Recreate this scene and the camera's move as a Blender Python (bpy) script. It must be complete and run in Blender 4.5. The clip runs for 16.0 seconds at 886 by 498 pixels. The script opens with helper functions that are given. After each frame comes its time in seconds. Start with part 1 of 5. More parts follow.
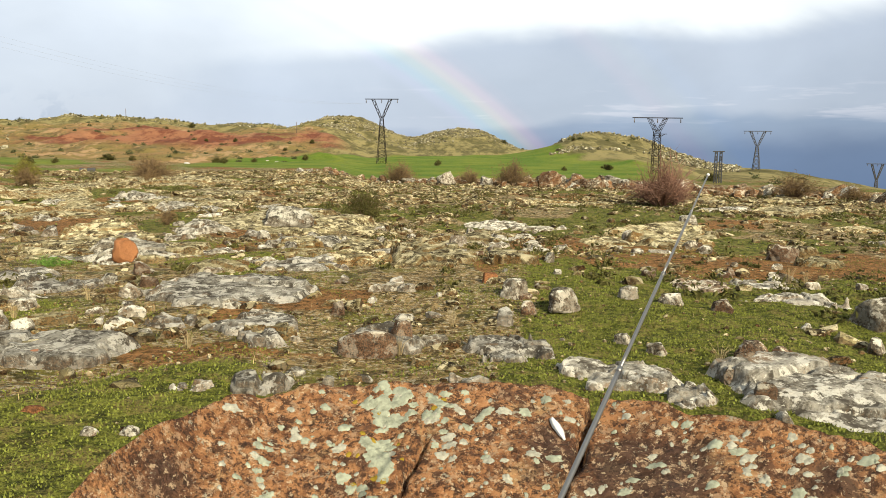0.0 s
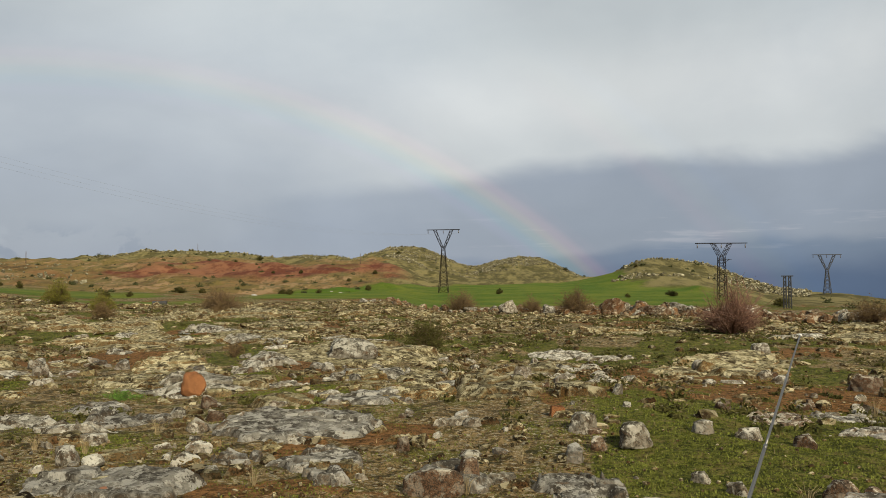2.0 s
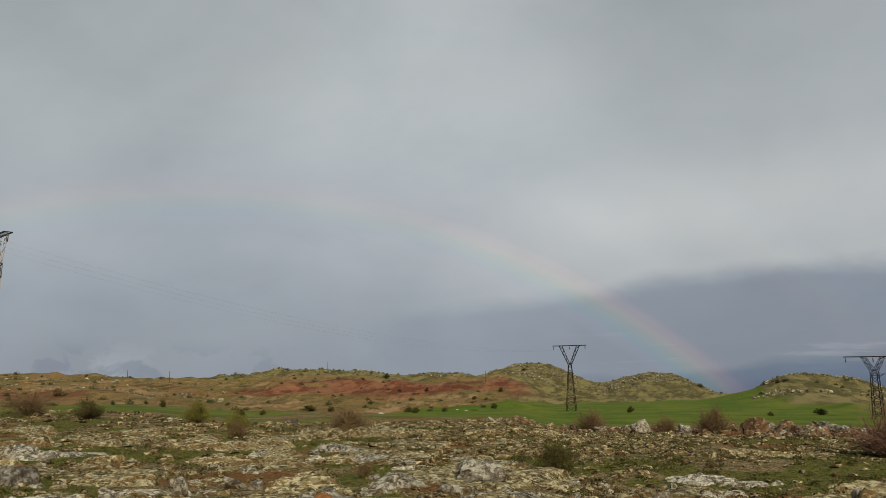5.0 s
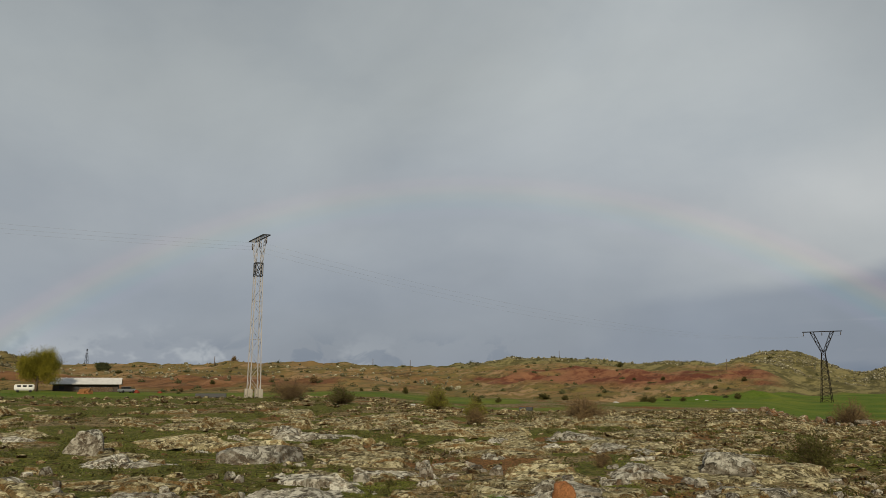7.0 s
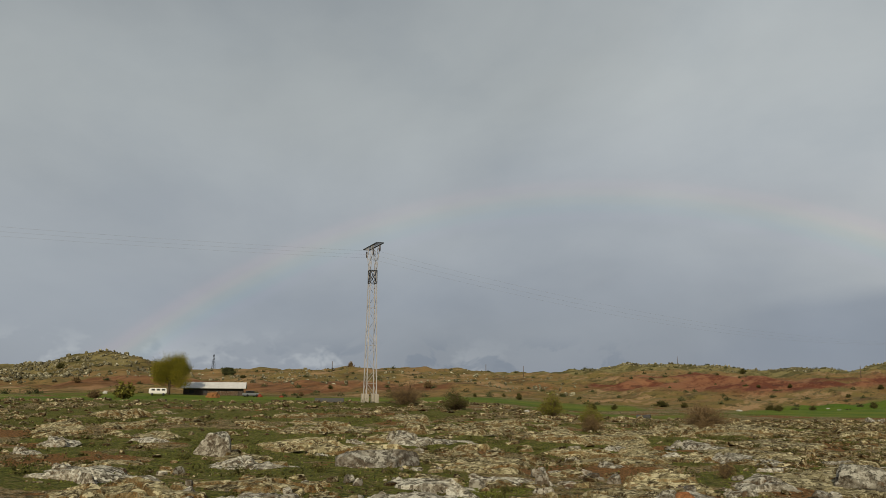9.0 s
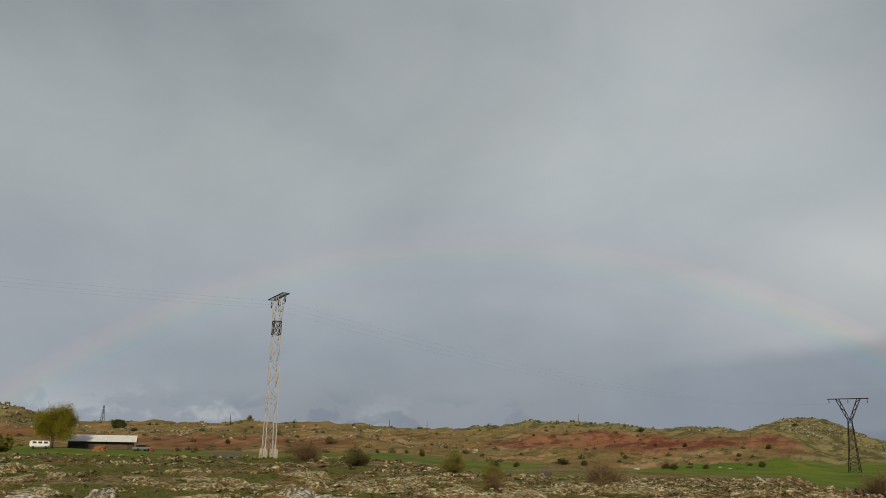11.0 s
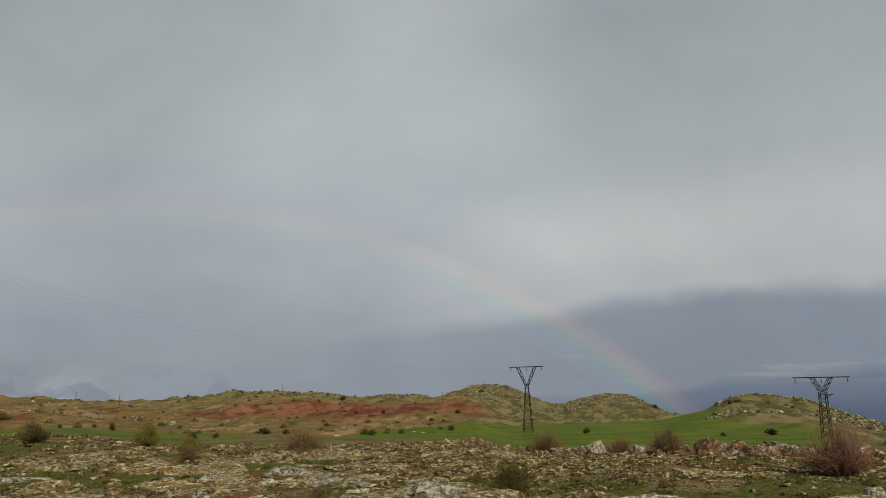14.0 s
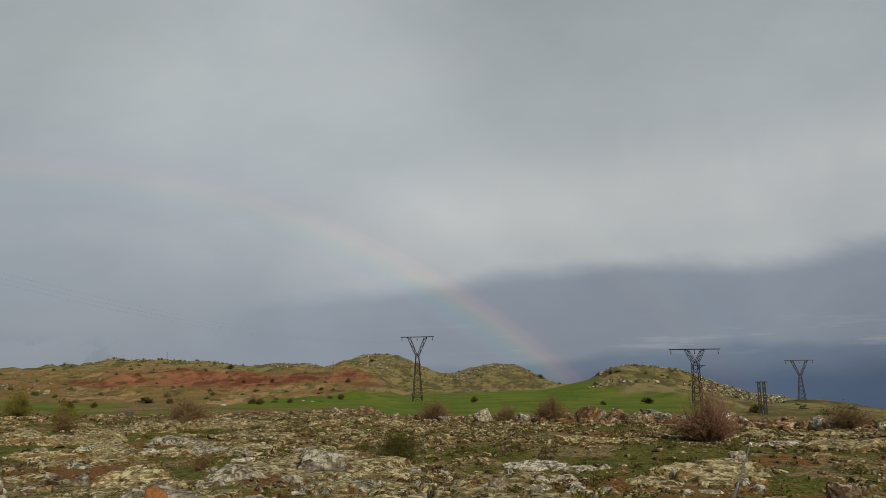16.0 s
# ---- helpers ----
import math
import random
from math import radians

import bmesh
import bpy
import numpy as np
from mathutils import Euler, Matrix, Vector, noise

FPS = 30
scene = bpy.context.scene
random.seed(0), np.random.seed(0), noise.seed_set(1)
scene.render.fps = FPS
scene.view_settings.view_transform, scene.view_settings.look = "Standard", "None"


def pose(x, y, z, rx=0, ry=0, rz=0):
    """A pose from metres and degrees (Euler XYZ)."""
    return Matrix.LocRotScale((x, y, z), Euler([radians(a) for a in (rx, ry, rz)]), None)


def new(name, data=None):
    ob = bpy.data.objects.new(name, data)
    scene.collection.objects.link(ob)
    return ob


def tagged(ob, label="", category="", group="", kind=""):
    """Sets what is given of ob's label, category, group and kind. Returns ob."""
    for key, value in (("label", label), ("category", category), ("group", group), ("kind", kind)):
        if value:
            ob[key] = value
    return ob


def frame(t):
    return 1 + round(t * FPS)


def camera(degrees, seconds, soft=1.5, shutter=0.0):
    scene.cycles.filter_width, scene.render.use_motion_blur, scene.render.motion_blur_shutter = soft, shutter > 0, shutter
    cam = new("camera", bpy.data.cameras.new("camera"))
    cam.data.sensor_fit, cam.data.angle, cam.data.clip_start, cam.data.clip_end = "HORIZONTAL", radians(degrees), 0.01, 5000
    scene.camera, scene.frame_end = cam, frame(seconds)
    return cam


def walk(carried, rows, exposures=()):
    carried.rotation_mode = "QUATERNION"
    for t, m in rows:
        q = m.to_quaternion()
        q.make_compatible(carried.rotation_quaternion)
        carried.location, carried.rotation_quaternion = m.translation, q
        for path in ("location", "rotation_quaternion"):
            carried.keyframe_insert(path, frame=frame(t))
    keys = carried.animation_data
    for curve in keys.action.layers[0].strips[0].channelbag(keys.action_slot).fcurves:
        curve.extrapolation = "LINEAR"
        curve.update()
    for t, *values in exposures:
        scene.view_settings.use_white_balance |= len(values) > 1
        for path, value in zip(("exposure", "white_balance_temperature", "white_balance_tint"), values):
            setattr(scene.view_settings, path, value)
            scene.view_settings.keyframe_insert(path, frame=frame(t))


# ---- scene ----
# camera: seconds, place, yaw to the left, pitch up, roll
cam = camera(57.3, 16.0, soft=0.6)
PATH = [
    (0, 0, 0, 2.596, -0, -6.83, 0.52),
    (0.5, -0.012, 0, 2.623, 1.44, -2.58, 0.72),
    (1, -0.028, -0.01, 2.638, 2.4, -0.17, 0.49),
    (1.5, -0.034, -0.01, 2.65, 3.33, 1.33, 0.14),
    (2, -0.046, -0.02, 2.662, 4.36, 2.22, -0.31),
    (2.5, -0.055, -0.03, 2.675, 5.13, 3.68, -0.15),
    (3, -0.062, -0.04, 2.688, 6.41, 5.37, -0.67),
    (3.2, -0.064, -0.045, 2.692, 6.96, 6.41, -0.78),
    (4.25, -0.085, -0.053, 2.707, 9.6, 9.8, -0.6),
    (5.3, -0.106, -0.059, 2.718, 15.52, 10.63, -0.31),
    (5.5, -0.11, -0.06, 2.72, 17.54, 10.53, -0.17),
    (6, -0.122, -0.064, 2.721, 22.01, 10.27, 0.08),
    (6.5, -0.134, -0.068, 2.722, 25.72, 10, 0.06),
    (7, -0.146, -0.072, 2.723, 29.28, 9.74, 0.01),
    (7.5, -0.158, -0.076, 2.724, 32.49, 9.5, 0.11),
    (8, -0.17, -0.08, 2.725, 34.38, 9.2, -0.15),
    (8.2, -0.169, -0.08, 2.725, 34.92, 9.18, 0.18),
    (9.3, -0.167, -0.08, 2.725, 37.6, 10.7, 0.5),
    (10.3, -0.161, -0.08, 2.725, 35.99, 13.05, 0.81),
    (10.5, -0.16, -0.08, 2.725, 34.51, 13.43, 0.91),
    (11, -0.14, -0.075, 2.721, 30.67, 13.99, 0.93),
    (11.5, -0.12, -0.07, 2.718, 27.87, 13.72, 0.72),
    (12, -0.1, -0.065, 2.714, 22.22, 13.54, -0.16),
    (12.5, -0.08, -0.06, 2.71, 18, 13.3, -0.28),
    (13, -0.068, -0.055, 2.705, 14.71, 13.04, -0.31),
    (13.5, -0.055, -0.05, 2.7, 12.1, 12.61, -0.75),
    (14, -0.042, -0.045, 2.695, 10.04, 11.93, -0.72),
    (14.5, -0.03, -0.04, 2.69, 8.21, 11.06, -0.74),
    (15, -0.02, -0.037, 2.682, 6.04, 10.38, -1.01),
    (15.5, -0.01, -0.033, 2.673, 4.15, 10.06, -0.94),
    (16, 0, -0.03, 2.665, 2.46, 9.75, -0.67),
]
walk(cam, [(t, pose(x, y, z, 0, 0, yaw) @ pose(0, 0, 0, 90 + pitch) @ pose(0, 0, 0, 0, 0, roll)) for t, x, y, z, yaw, pitch, roll in PATH],
     exposures=[(0, 0.89), (0.5, 0.56), (1.0, 0.34), (1.5, 0.18), (2.0, 0.06), (3.2, -0.18), (5.3, -0.34), (8.0, -0.40), (16.0, -0.40)])

# ---------------------------------------------------------------- light
SUN_AZ, SUN_EL = radians(152.1), radians(30.0)      # clockwise from +y; low behind the viewer
sun_dir = Vector((math.sin(SUN_AZ) * math.cos(SUN_EL), math.cos(SUN_AZ) * math.cos(SUN_EL), math.sin(SUN_EL)))
sun = new("sun", bpy.data.lights.new("sun", "SUN"))
sun.data.energy, sun.data.angle, sun.data.color = 5.2, radians(0.7), (1.0, 0.885, 0.66)
sun.matrix_world = Matrix.Translation((0, 0, 60)) @ sun_dir.to_track_quat("Z", "Y").to_matrix().to_4x4()


def lin(r, g, b):
    return tuple((v / 255 / 12.92 if v <= 10 else ((v / 255 + 0.055) / 1.055) ** 2.4) for v in (r, g, b)) + (1,)


class Nodes:
    """A node tree to which nodes are added in one line each."""

    def __init__(self, tree):
        self.tree = tree
        tree.nodes.clear()

    def put(self, target, value):
        if isinstance(value, bpy.types.NodeSocket):
            self.tree.links.new(value, target)
        else:
            target.default_value = value

    def add(self, kind, ins=None, **settings):
        node = self.tree.nodes.new(kind)
        for key, value in settings.items():
            setattr(node, key, value)
        for key, value in (ins or {}).items():
            self.put(node.inputs[key], value)
        return node

    def math(self, op, a, b=0.0, c=0.0, clamp=False):
        n = self.add("ShaderNodeMath", {0: a, 1: b, 2: c}, operation=op)
        n.use_clamp = clamp
        return n.outputs[0]

    def ramp(self, fac, stops, interpolation="LINEAR"):
        n = self.add("ShaderNodeValToRGB", {0: fac})
        n.color_ramp.interpolation = interpolation
        el = n.color_ramp.elements
        while len(el) < len(stops):
            el.new(0.5)
        for e, (p, c) in zip(el, stops):
            e.position, e.color = p, (c if not isinstance(c, (int, float)) else (c, c, c, 1))
        return n.outputs[0]

    def smooth(self, v, a, b, lo=0.0, hi=1.0):
        return self.add("ShaderNodeMapRange", {0: v, 1: a, 2: b, 3: lo, 4: hi}, interpolation_type="SMOOTHSTEP").outputs[0]

    def mix(self, fac, a, b, blend="MIX"):
        n = self.add("ShaderNodeMix", {0: fac}, data_type="RGBA", blend_type=blend)
        self.put(n.inputs[6], a), self.put(n.inputs[7], b)
        return n.outputs[2]

    def noise(self, vec, scale, detail=4.0, rough=0.55, distort=0.0):
        return self.add("ShaderNodeTexNoise", {"Vector": vec, "Scale": scale, "Detail": detail, "Roughness": rough, "Distortion": distort}).outputs[0]

    def scaled(self, vec, sx, sy, sz):
        return self.add("ShaderNodeVectorMath", {0: vec, 1: (sx, sy, sz)}, operation="MULTIPLY").outputs[0]


world = bpy.data.worlds.new("sky")
scene.world = world
world.use_nodes = True
w = Nodes(world.node_tree)
way = w.add("ShaderNodeTexCoord").outputs["Generated"]
sep = w.add("ShaderNodeSeparateXYZ", {0: way})
east, el = sep.outputs[0], sep.outputs[2]
puffs = w.noise(w.scaled(way, 1.0, 1.0, 2.2), 2.4, 5.0, 0.55, 0.3)
soft = w.noise(w.scaled(way, 1.0, 1.0, 1.6), 1.9, 5.0, 0.5, 0.6)
# height of a direction, bent by the clouds; the bank's edge climbs to the east
bent = w.math("MULTIPLY_ADD", puffs, 0.10, w.math("MULTIPLY_ADD", east, -0.07, w.math("ADD", el, -0.055)))
bank = w.ramp(w.math("ADD", bent, 0.1), [(0.0, lin(66, 84, 112)), (0.070, lin(80, 97, 124)), (0.105, lin(106, 120, 142)),
                                         (0.125, lin(134, 142, 157)), (0.20, lin(139, 146, 159)), (0.235, lin(182, 185, 188)), (0.30, lin(190, 192, 194)),
                                         (0.40, lin(172, 177, 181)), (0.60, lin(166, 171, 175)), (1.0, lin(158, 163, 168))], "EASE")
veil = w.ramp(w.math("ADD", bent, 0.1), [(0.0, lin(120, 130, 146)), (0.10, lin(152, 159, 172)), (0.15, lin(146, 153, 167)), (0.22, lin(154, 160, 171)),
                                         (0.32, lin(168, 173, 180)), (0.5, lin(172, 177, 180)), (0.7, lin(164, 169, 173)), (1.0, lin(158, 163, 168))], "EASE")
cloud = w.mix(w.smooth(east, -0.40, 0.02), veil, bank)
cloud = w.mix(1.0, cloud, w.ramp(soft, [(0.30, 0.86), (0.5, 1.0), (0.70, 1.10)]), "MULTIPLY")
flecks = w.noise(w.scaled(way, 1.0, 1.0, 1.7), 4.5, 6.0, 0.55, 0.15)
cloud = w.mix(1.0, cloud, w.ramp(flecks, [(0.32, (0.93, 0.94, 0.955, 1)), (0.5, 1.0), (0.68, (1.05, 1.045, 1.035, 1))]), "MULTIPLY")
# bright heaps low in the north-west
heap = w.math("MULTIPLY", w.smooth(w.noise(w.scaled(way, 1.0, 1.0, 1.5), 13.0, 4.0, 0.6), 0.48, 0.58), w.smooth(el, 0.085, 0.03))
cloud = w.mix(w.math("MULTIPLY", heap, w.smooth(east, -0.45, -0.72, 0.0, 0.5)), cloud, lin(196, 200, 206))
dim = w.math("MULTIPLY", w.smooth(w.noise(w.scaled(way, 1.0, 1.0, 1.3), 16.0, 4.0, 0.6, 0.5), 0.50, 0.58), w.smooth(el, 0.075, 0.035))
cloud = w.mix(w.math("MULTIPLY", dim, w.math("MULTIPLY", w.smooth(east, -0.30, -0.50, 0.0, 0.55), w.smooth(east, -0.85, -0.65))), cloud, lin(116, 127, 146))
streak = w.math("MULTIPLY", w.smooth(w.noise(w.scaled(way, 1.0, 1.0, 9.0), 7.0, 4.0, 0.6), 0.54, 0.66), w.math("MULTIPLY", w.smooth(el, 0.025, 0.05), w.smooth(el, 0.095, 0.06)))
cloud = w.mix(w.math("MULTIPLY", streak, w.smooth(east, -0.15, 0.05, 0.0, 0.30)), cloud, lin(176, 174, 182))
# a heavier cloud high in the west and a thin bright one beside it
cloud = w.mix(w.math("MULTIPLY", w.smooth(w.math("MULTIPLY_ADD", puffs, 0.5, east), -0.20, -0.55), w.smooth(el, 0.36, 0.56)), cloud, w.mix(1.0, cloud, (0.72, 0.74, 0.78, 1), "MULTIPLY"))
pale = w.math("MULTIPLY", w.math("MULTIPLY", w.smooth(east, -0.50, -0.30), w.smooth(east, 0.05, -0.15)), w.smooth(el, 0.10, 0.40))
cloud = w.mix(pale, cloud, w.mix(1.0, cloud, (1.16, 1.15, 1.14, 1), "MULTIPLY"))
# the rainbow round the point opposite the sun
far_point = Vector((math.sin(radians(-27.6)) * math.cos(radians(30.33)), math.cos(radians(-27.6)) * math.cos(radians(30.33)), -math.sin(radians(30.33))))
cosine = w.add("ShaderNodeVectorMath", {0: way, 1: tuple(far_point)}, operation="DOT_PRODUCT").outputs["Value"]
angle = w.math("MULTIPLY", w.math("ARCCOSINE", cosine), 180 / math.pi)
band = w.ramp(w.math("DIVIDE", w.math("SUBTRACT", angle, 42.0), 4.1),
              [(0.0, (0.012, 0.012, 0.014, 1)), (0.16, (0.022, 0.020, 0.034, 1)), (0.30, (0.005, 0.034, 0.034, 1)), (0.44, (0.030, 0.045, 0.012, 1)),
               (0.56, (0.075, 0.045, 0.010, 1)), (0.68, (0.066, 0.022, 0.017, 1)), (0.85, (0.010, 0.002, 0.002, 1)), (1.0, (0, 0, 0, 1))], "EASE")
glow = w.math("MULTIPLY", w.smooth(east, -0.45, 0.05, 0.75, 1.05), w.smooth(el, 0.28, 0.07, 0.68, 1.0))
second = w.ramp(w.math("DIVIDE", w.math("SUBTRACT", angle, 51.0), 4.6),
                [(0.0, (0, 0, 0, 1)), (0.25, (0.022, 0.008, 0.006, 1)), (0.5, (0.014, 0.014, 0.006, 1)), (0.75, (0.004, 0.008, 0.014, 1)), (1.0, (0, 0, 0, 1))], "EASE")
cloud = w.mix(w.smooth(east, -0.02, 0.15), cloud, second, "ADD")
cloud = w.mix(1.0, w.mix(glow, cloud, band, "ADD"), (0.985, 1.0, 0.98, 1), "MULTIPLY")
clear = w.add("ShaderNodeTexSky", sky_type="NISHITA", sun_disc=False, sun_elevation=SUN_EL, sun_rotation=SUN_AZ)
thin = w.add("ShaderNodeVectorMath", {0: clear.outputs[0], 1: (0.08, 0.08, 0.08)}, operation="MULTIPLY").outputs[0]
w.add("ShaderNodeOutputWorld", {0: w.add("ShaderNodeBackground", {0: w.mix(0.94, thin, cloud), 1: 1.19}).outputs[0]})


# ---------------------------------------------------------------- materials
def material(name):
    mat = bpy.data.materials.new(name)
    mat.use_nodes = True
    n = Nodes(mat.node_tree)
    return mat, n, n.add("ShaderNodeNewGeometry").outputs["Position"]


def finish(n, colour, rough=0.9, height=None, depth=0.02, strength=0.6, **more):
    ins = {"Base Color": colour, "Roughness": rough, "Specular IOR Level": 0.5 if rough < 0.65 else 0.08, **more}
    if height is not None:
        ins["Normal"] = n.add("ShaderNodeBump", {"Height": height, "Distance": depth, "Strength": strength}).outputs[0]
    n.add("ShaderNodeOutputMaterial", {0: n.add("ShaderNodeBsdfPrincipled", ins).outputs[0]})


def stone_material(name, base, dark, pale, stain, island=False, lichen=0.5, rust=0.5, grain=1.0, sides=0.72):
    """Weathered stone: grey with brown stains, pale crusts with a sharp rim and black pits."""
    mat, n, pos = material(name)
    rnd = n.add("ShaderNodeNewGeometry").outputs["Random Per Island"] if island else n.add("ShaderNodeObjectInfo").outputs["Random"]
    shift = n.add("ShaderNodeVectorMath", {0: pos, 1: n.add("ShaderNodeCombineXYZ", {0: n.math("MULTIPLY", rnd, 31.0), 1: n.math("MULTIPLY", rnd, 17.0)}).outputs[0]}, operation="ADD").outputs[0]
    big, mid, fine = n.noise(shift, 1.3 * grain, 5, 0.6), n.noise(shift, 5.5 * grain, 7, 0.7), n.noise(shift, 30.0 * grain, 5, 0.7)
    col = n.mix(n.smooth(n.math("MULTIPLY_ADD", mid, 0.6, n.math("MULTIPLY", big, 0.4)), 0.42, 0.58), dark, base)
    col = n.mix(n.math("MULTIPLY", n.smooth(n.noise(shift, 1.7 * grain, 6, 0.68), 0.63 - 0.16 * rust, 0.70 - 0.14 * rust), 0.75), col, stain)
    crust = n.noise(shift, 3.6 * grain, 7, 0.66)
    col = n.mix(n.math("MULTIPLY", n.smooth(crust, 0.575 - 0.09 * lichen, 0.615 - 0.09 * lichen), 0.8), col, pale)
    col = n.mix(n.math("MULTIPLY", n.smooth(n.noise(shift, 15.0 * grain, 5, 0.7), 0.585, 0.63), 0.8), col, pale)
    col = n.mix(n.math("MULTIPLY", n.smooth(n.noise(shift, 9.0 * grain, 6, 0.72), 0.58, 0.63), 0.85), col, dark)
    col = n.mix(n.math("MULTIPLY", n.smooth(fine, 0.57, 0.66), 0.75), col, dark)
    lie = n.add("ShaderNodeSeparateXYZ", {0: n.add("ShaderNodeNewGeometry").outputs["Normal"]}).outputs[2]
    side = n.smooth(n.math("MULTIPLY_ADD", mid, 0.5, lie), 1.02, 0.55)          # faces turned away from straight up blend toward the stain and dark colours
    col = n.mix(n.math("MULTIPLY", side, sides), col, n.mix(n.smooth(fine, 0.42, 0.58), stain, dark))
    tone = n.math("MULTIPLY_ADD", rnd, 0.8 if island else 0.45, 0.45 if island else 0.76)
    col = n.mix(1.0, col, n.add("ShaderNodeCombineColor", {0: tone, 1: tone, 2: tone}).outputs[0], "MULTIPLY")
    finish(n, col, 0.95, n.math("ADD", n.math("MULTIPLY", mid, 1.3), n.math("MULTIPLY", fine, 0.4)), 0.06 / grain, 0.9)
    return mat


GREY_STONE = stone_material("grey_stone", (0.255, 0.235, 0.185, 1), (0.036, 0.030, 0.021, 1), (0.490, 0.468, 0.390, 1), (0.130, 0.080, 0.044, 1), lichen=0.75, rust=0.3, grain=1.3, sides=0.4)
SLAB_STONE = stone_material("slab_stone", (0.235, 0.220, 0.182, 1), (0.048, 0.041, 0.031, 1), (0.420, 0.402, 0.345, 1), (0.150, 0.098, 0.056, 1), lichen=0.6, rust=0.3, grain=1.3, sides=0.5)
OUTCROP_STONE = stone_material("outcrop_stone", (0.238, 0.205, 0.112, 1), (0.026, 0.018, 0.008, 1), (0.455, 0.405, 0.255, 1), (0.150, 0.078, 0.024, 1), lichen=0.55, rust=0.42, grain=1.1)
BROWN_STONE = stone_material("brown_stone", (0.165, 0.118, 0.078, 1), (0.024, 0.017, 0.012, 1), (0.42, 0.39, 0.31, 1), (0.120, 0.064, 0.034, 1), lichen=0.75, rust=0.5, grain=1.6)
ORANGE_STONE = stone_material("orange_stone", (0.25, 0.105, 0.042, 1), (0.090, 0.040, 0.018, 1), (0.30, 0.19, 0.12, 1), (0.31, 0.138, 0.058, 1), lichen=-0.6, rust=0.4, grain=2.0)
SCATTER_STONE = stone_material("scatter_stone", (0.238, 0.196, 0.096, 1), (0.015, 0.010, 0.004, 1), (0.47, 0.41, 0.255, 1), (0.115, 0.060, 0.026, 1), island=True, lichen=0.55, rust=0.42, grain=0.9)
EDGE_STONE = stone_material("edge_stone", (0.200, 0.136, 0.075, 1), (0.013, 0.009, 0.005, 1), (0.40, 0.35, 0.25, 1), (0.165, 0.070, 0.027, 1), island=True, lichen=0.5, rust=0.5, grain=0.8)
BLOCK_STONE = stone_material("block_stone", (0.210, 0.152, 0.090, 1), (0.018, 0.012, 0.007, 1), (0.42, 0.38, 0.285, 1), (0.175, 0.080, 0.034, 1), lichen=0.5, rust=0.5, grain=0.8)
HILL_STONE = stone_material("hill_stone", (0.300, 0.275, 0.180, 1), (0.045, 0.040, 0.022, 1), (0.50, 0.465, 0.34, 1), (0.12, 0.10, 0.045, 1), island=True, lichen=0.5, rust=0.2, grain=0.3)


def boulder_material():
    mat, n, pos = material("lichen_boulder")
    big, mid, fine = n.noise(pos, 3.2, 7, 0.68, 0.5), n.noise(pos, 16.0, 7, 0.75, 0.4), n.noise(pos, 75.0, 6, 0.75)
    pits = n.noise(pos, 38.0, 6, 0.75, 0.3)
    col = n.mix(n.smooth(mid, 0.40, 0.60), (0.47, 0.235, 0.105, 1), (0.22, 0.098, 0.045, 1))
    col = n.mix(n.math("MULTIPLY", n.smooth(n.noise(pos, 9.0, 7, 0.7, 0.8), 0.55, 0.64), 0.75), col, (0.42, 0.265, 0.13, 1))
    col = n.mix(n.math("MULTIPLY", n.smooth(n.math("MULTIPLY_ADD", mid, 0.5, n.math("MULTIPLY", big, 0.6)), 0.575, 0.62), 0.6), col, (0.090, 0.056, 0.042, 1))
    for centre, reach in (((0.47, 1.76, 1.84), 0.17), ((0.27, 1.86, 1.88), 0.09), ((-0.56, 1.62, 1.93), 0.08), ((0.80, 1.62, 1.93), 0.07)):
        off = n.add("ShaderNodeVectorMath", {0: pos, 1: centre}, operation="DISTANCE").outputs["Value"]
        stain = n.smooth(n.math("MULTIPLY_ADD", mid, 0.34, off), reach + 0.20, reach + 0.12)
        col = n.mix(n.math("MULTIPLY", stain, 0.8), col, (0.042, 0.032, 0.032, 1))
    col = n.mix(n.math("MULTIPLY", n.smooth(pits, 0.51, 0.56), 0.9), col, (0.075, 0.040, 0.026, 1))
    col = n.mix(n.math("MULTIPLY", n.smooth(fine, 0.53, 0.58), 0.7), col, (0.03, 0.02, 0.018, 1))
    col = n.mix(n.math("MULTIPLY", n.smooth(n.noise(pos, 52.0, 6, 0.75), 0.57, 0.61), 0.75), col, (0.62, 0.47, 0.30, 1))
    col = n.mix(n.math("MULTIPLY", n.smooth(n.noise(pos, 30.0, 6, 0.75), 0.55, 0.60), 0.6), col, (0.50, 0.33, 0.20, 1))
    col = n.mix(n.math("MULTIPLY", n.smooth(n.noise(pos, 24.0, 7, 0.75, 0.3), 0.60, 0.64), 0.75), col, (0.42, 0.40, 0.30, 1))
    finish(n, col, 0.95, n.math("SUBTRACT", n.math("MULTIPLY", mid, 1.5), n.math("MULTIPLY", pits, 1.6)), 0.025, 1.0)
    return mat


BOULDER = boulder_material()


def plain(name, colour, rough=0.8, spread=0.35, scale=8.0, metal=0.0, island=False, alpha=None):
    mat, n, pos = material(name)
    f = n.noise(pos, scale, 4, 0.6)
    v = n.math("MULTIPLY_ADD", f, 2 * spread, 1 - spread)
    if island:
        v = n.math("MULTIPLY", v, n.math("MULTIPLY_ADD", n.add("ShaderNodeNewGeometry").outputs["Random Per Island"], 0.8, 0.6))
    col = n.mix(1.0, (*colour, 1), n.add("ShaderNodeCombineColor", {0: v, 1: v, 2: v}).outputs[0], "MULTIPLY")
    finish(n, col, rough, f, 0.004, 0.3, Metallic=metal)
    return mat


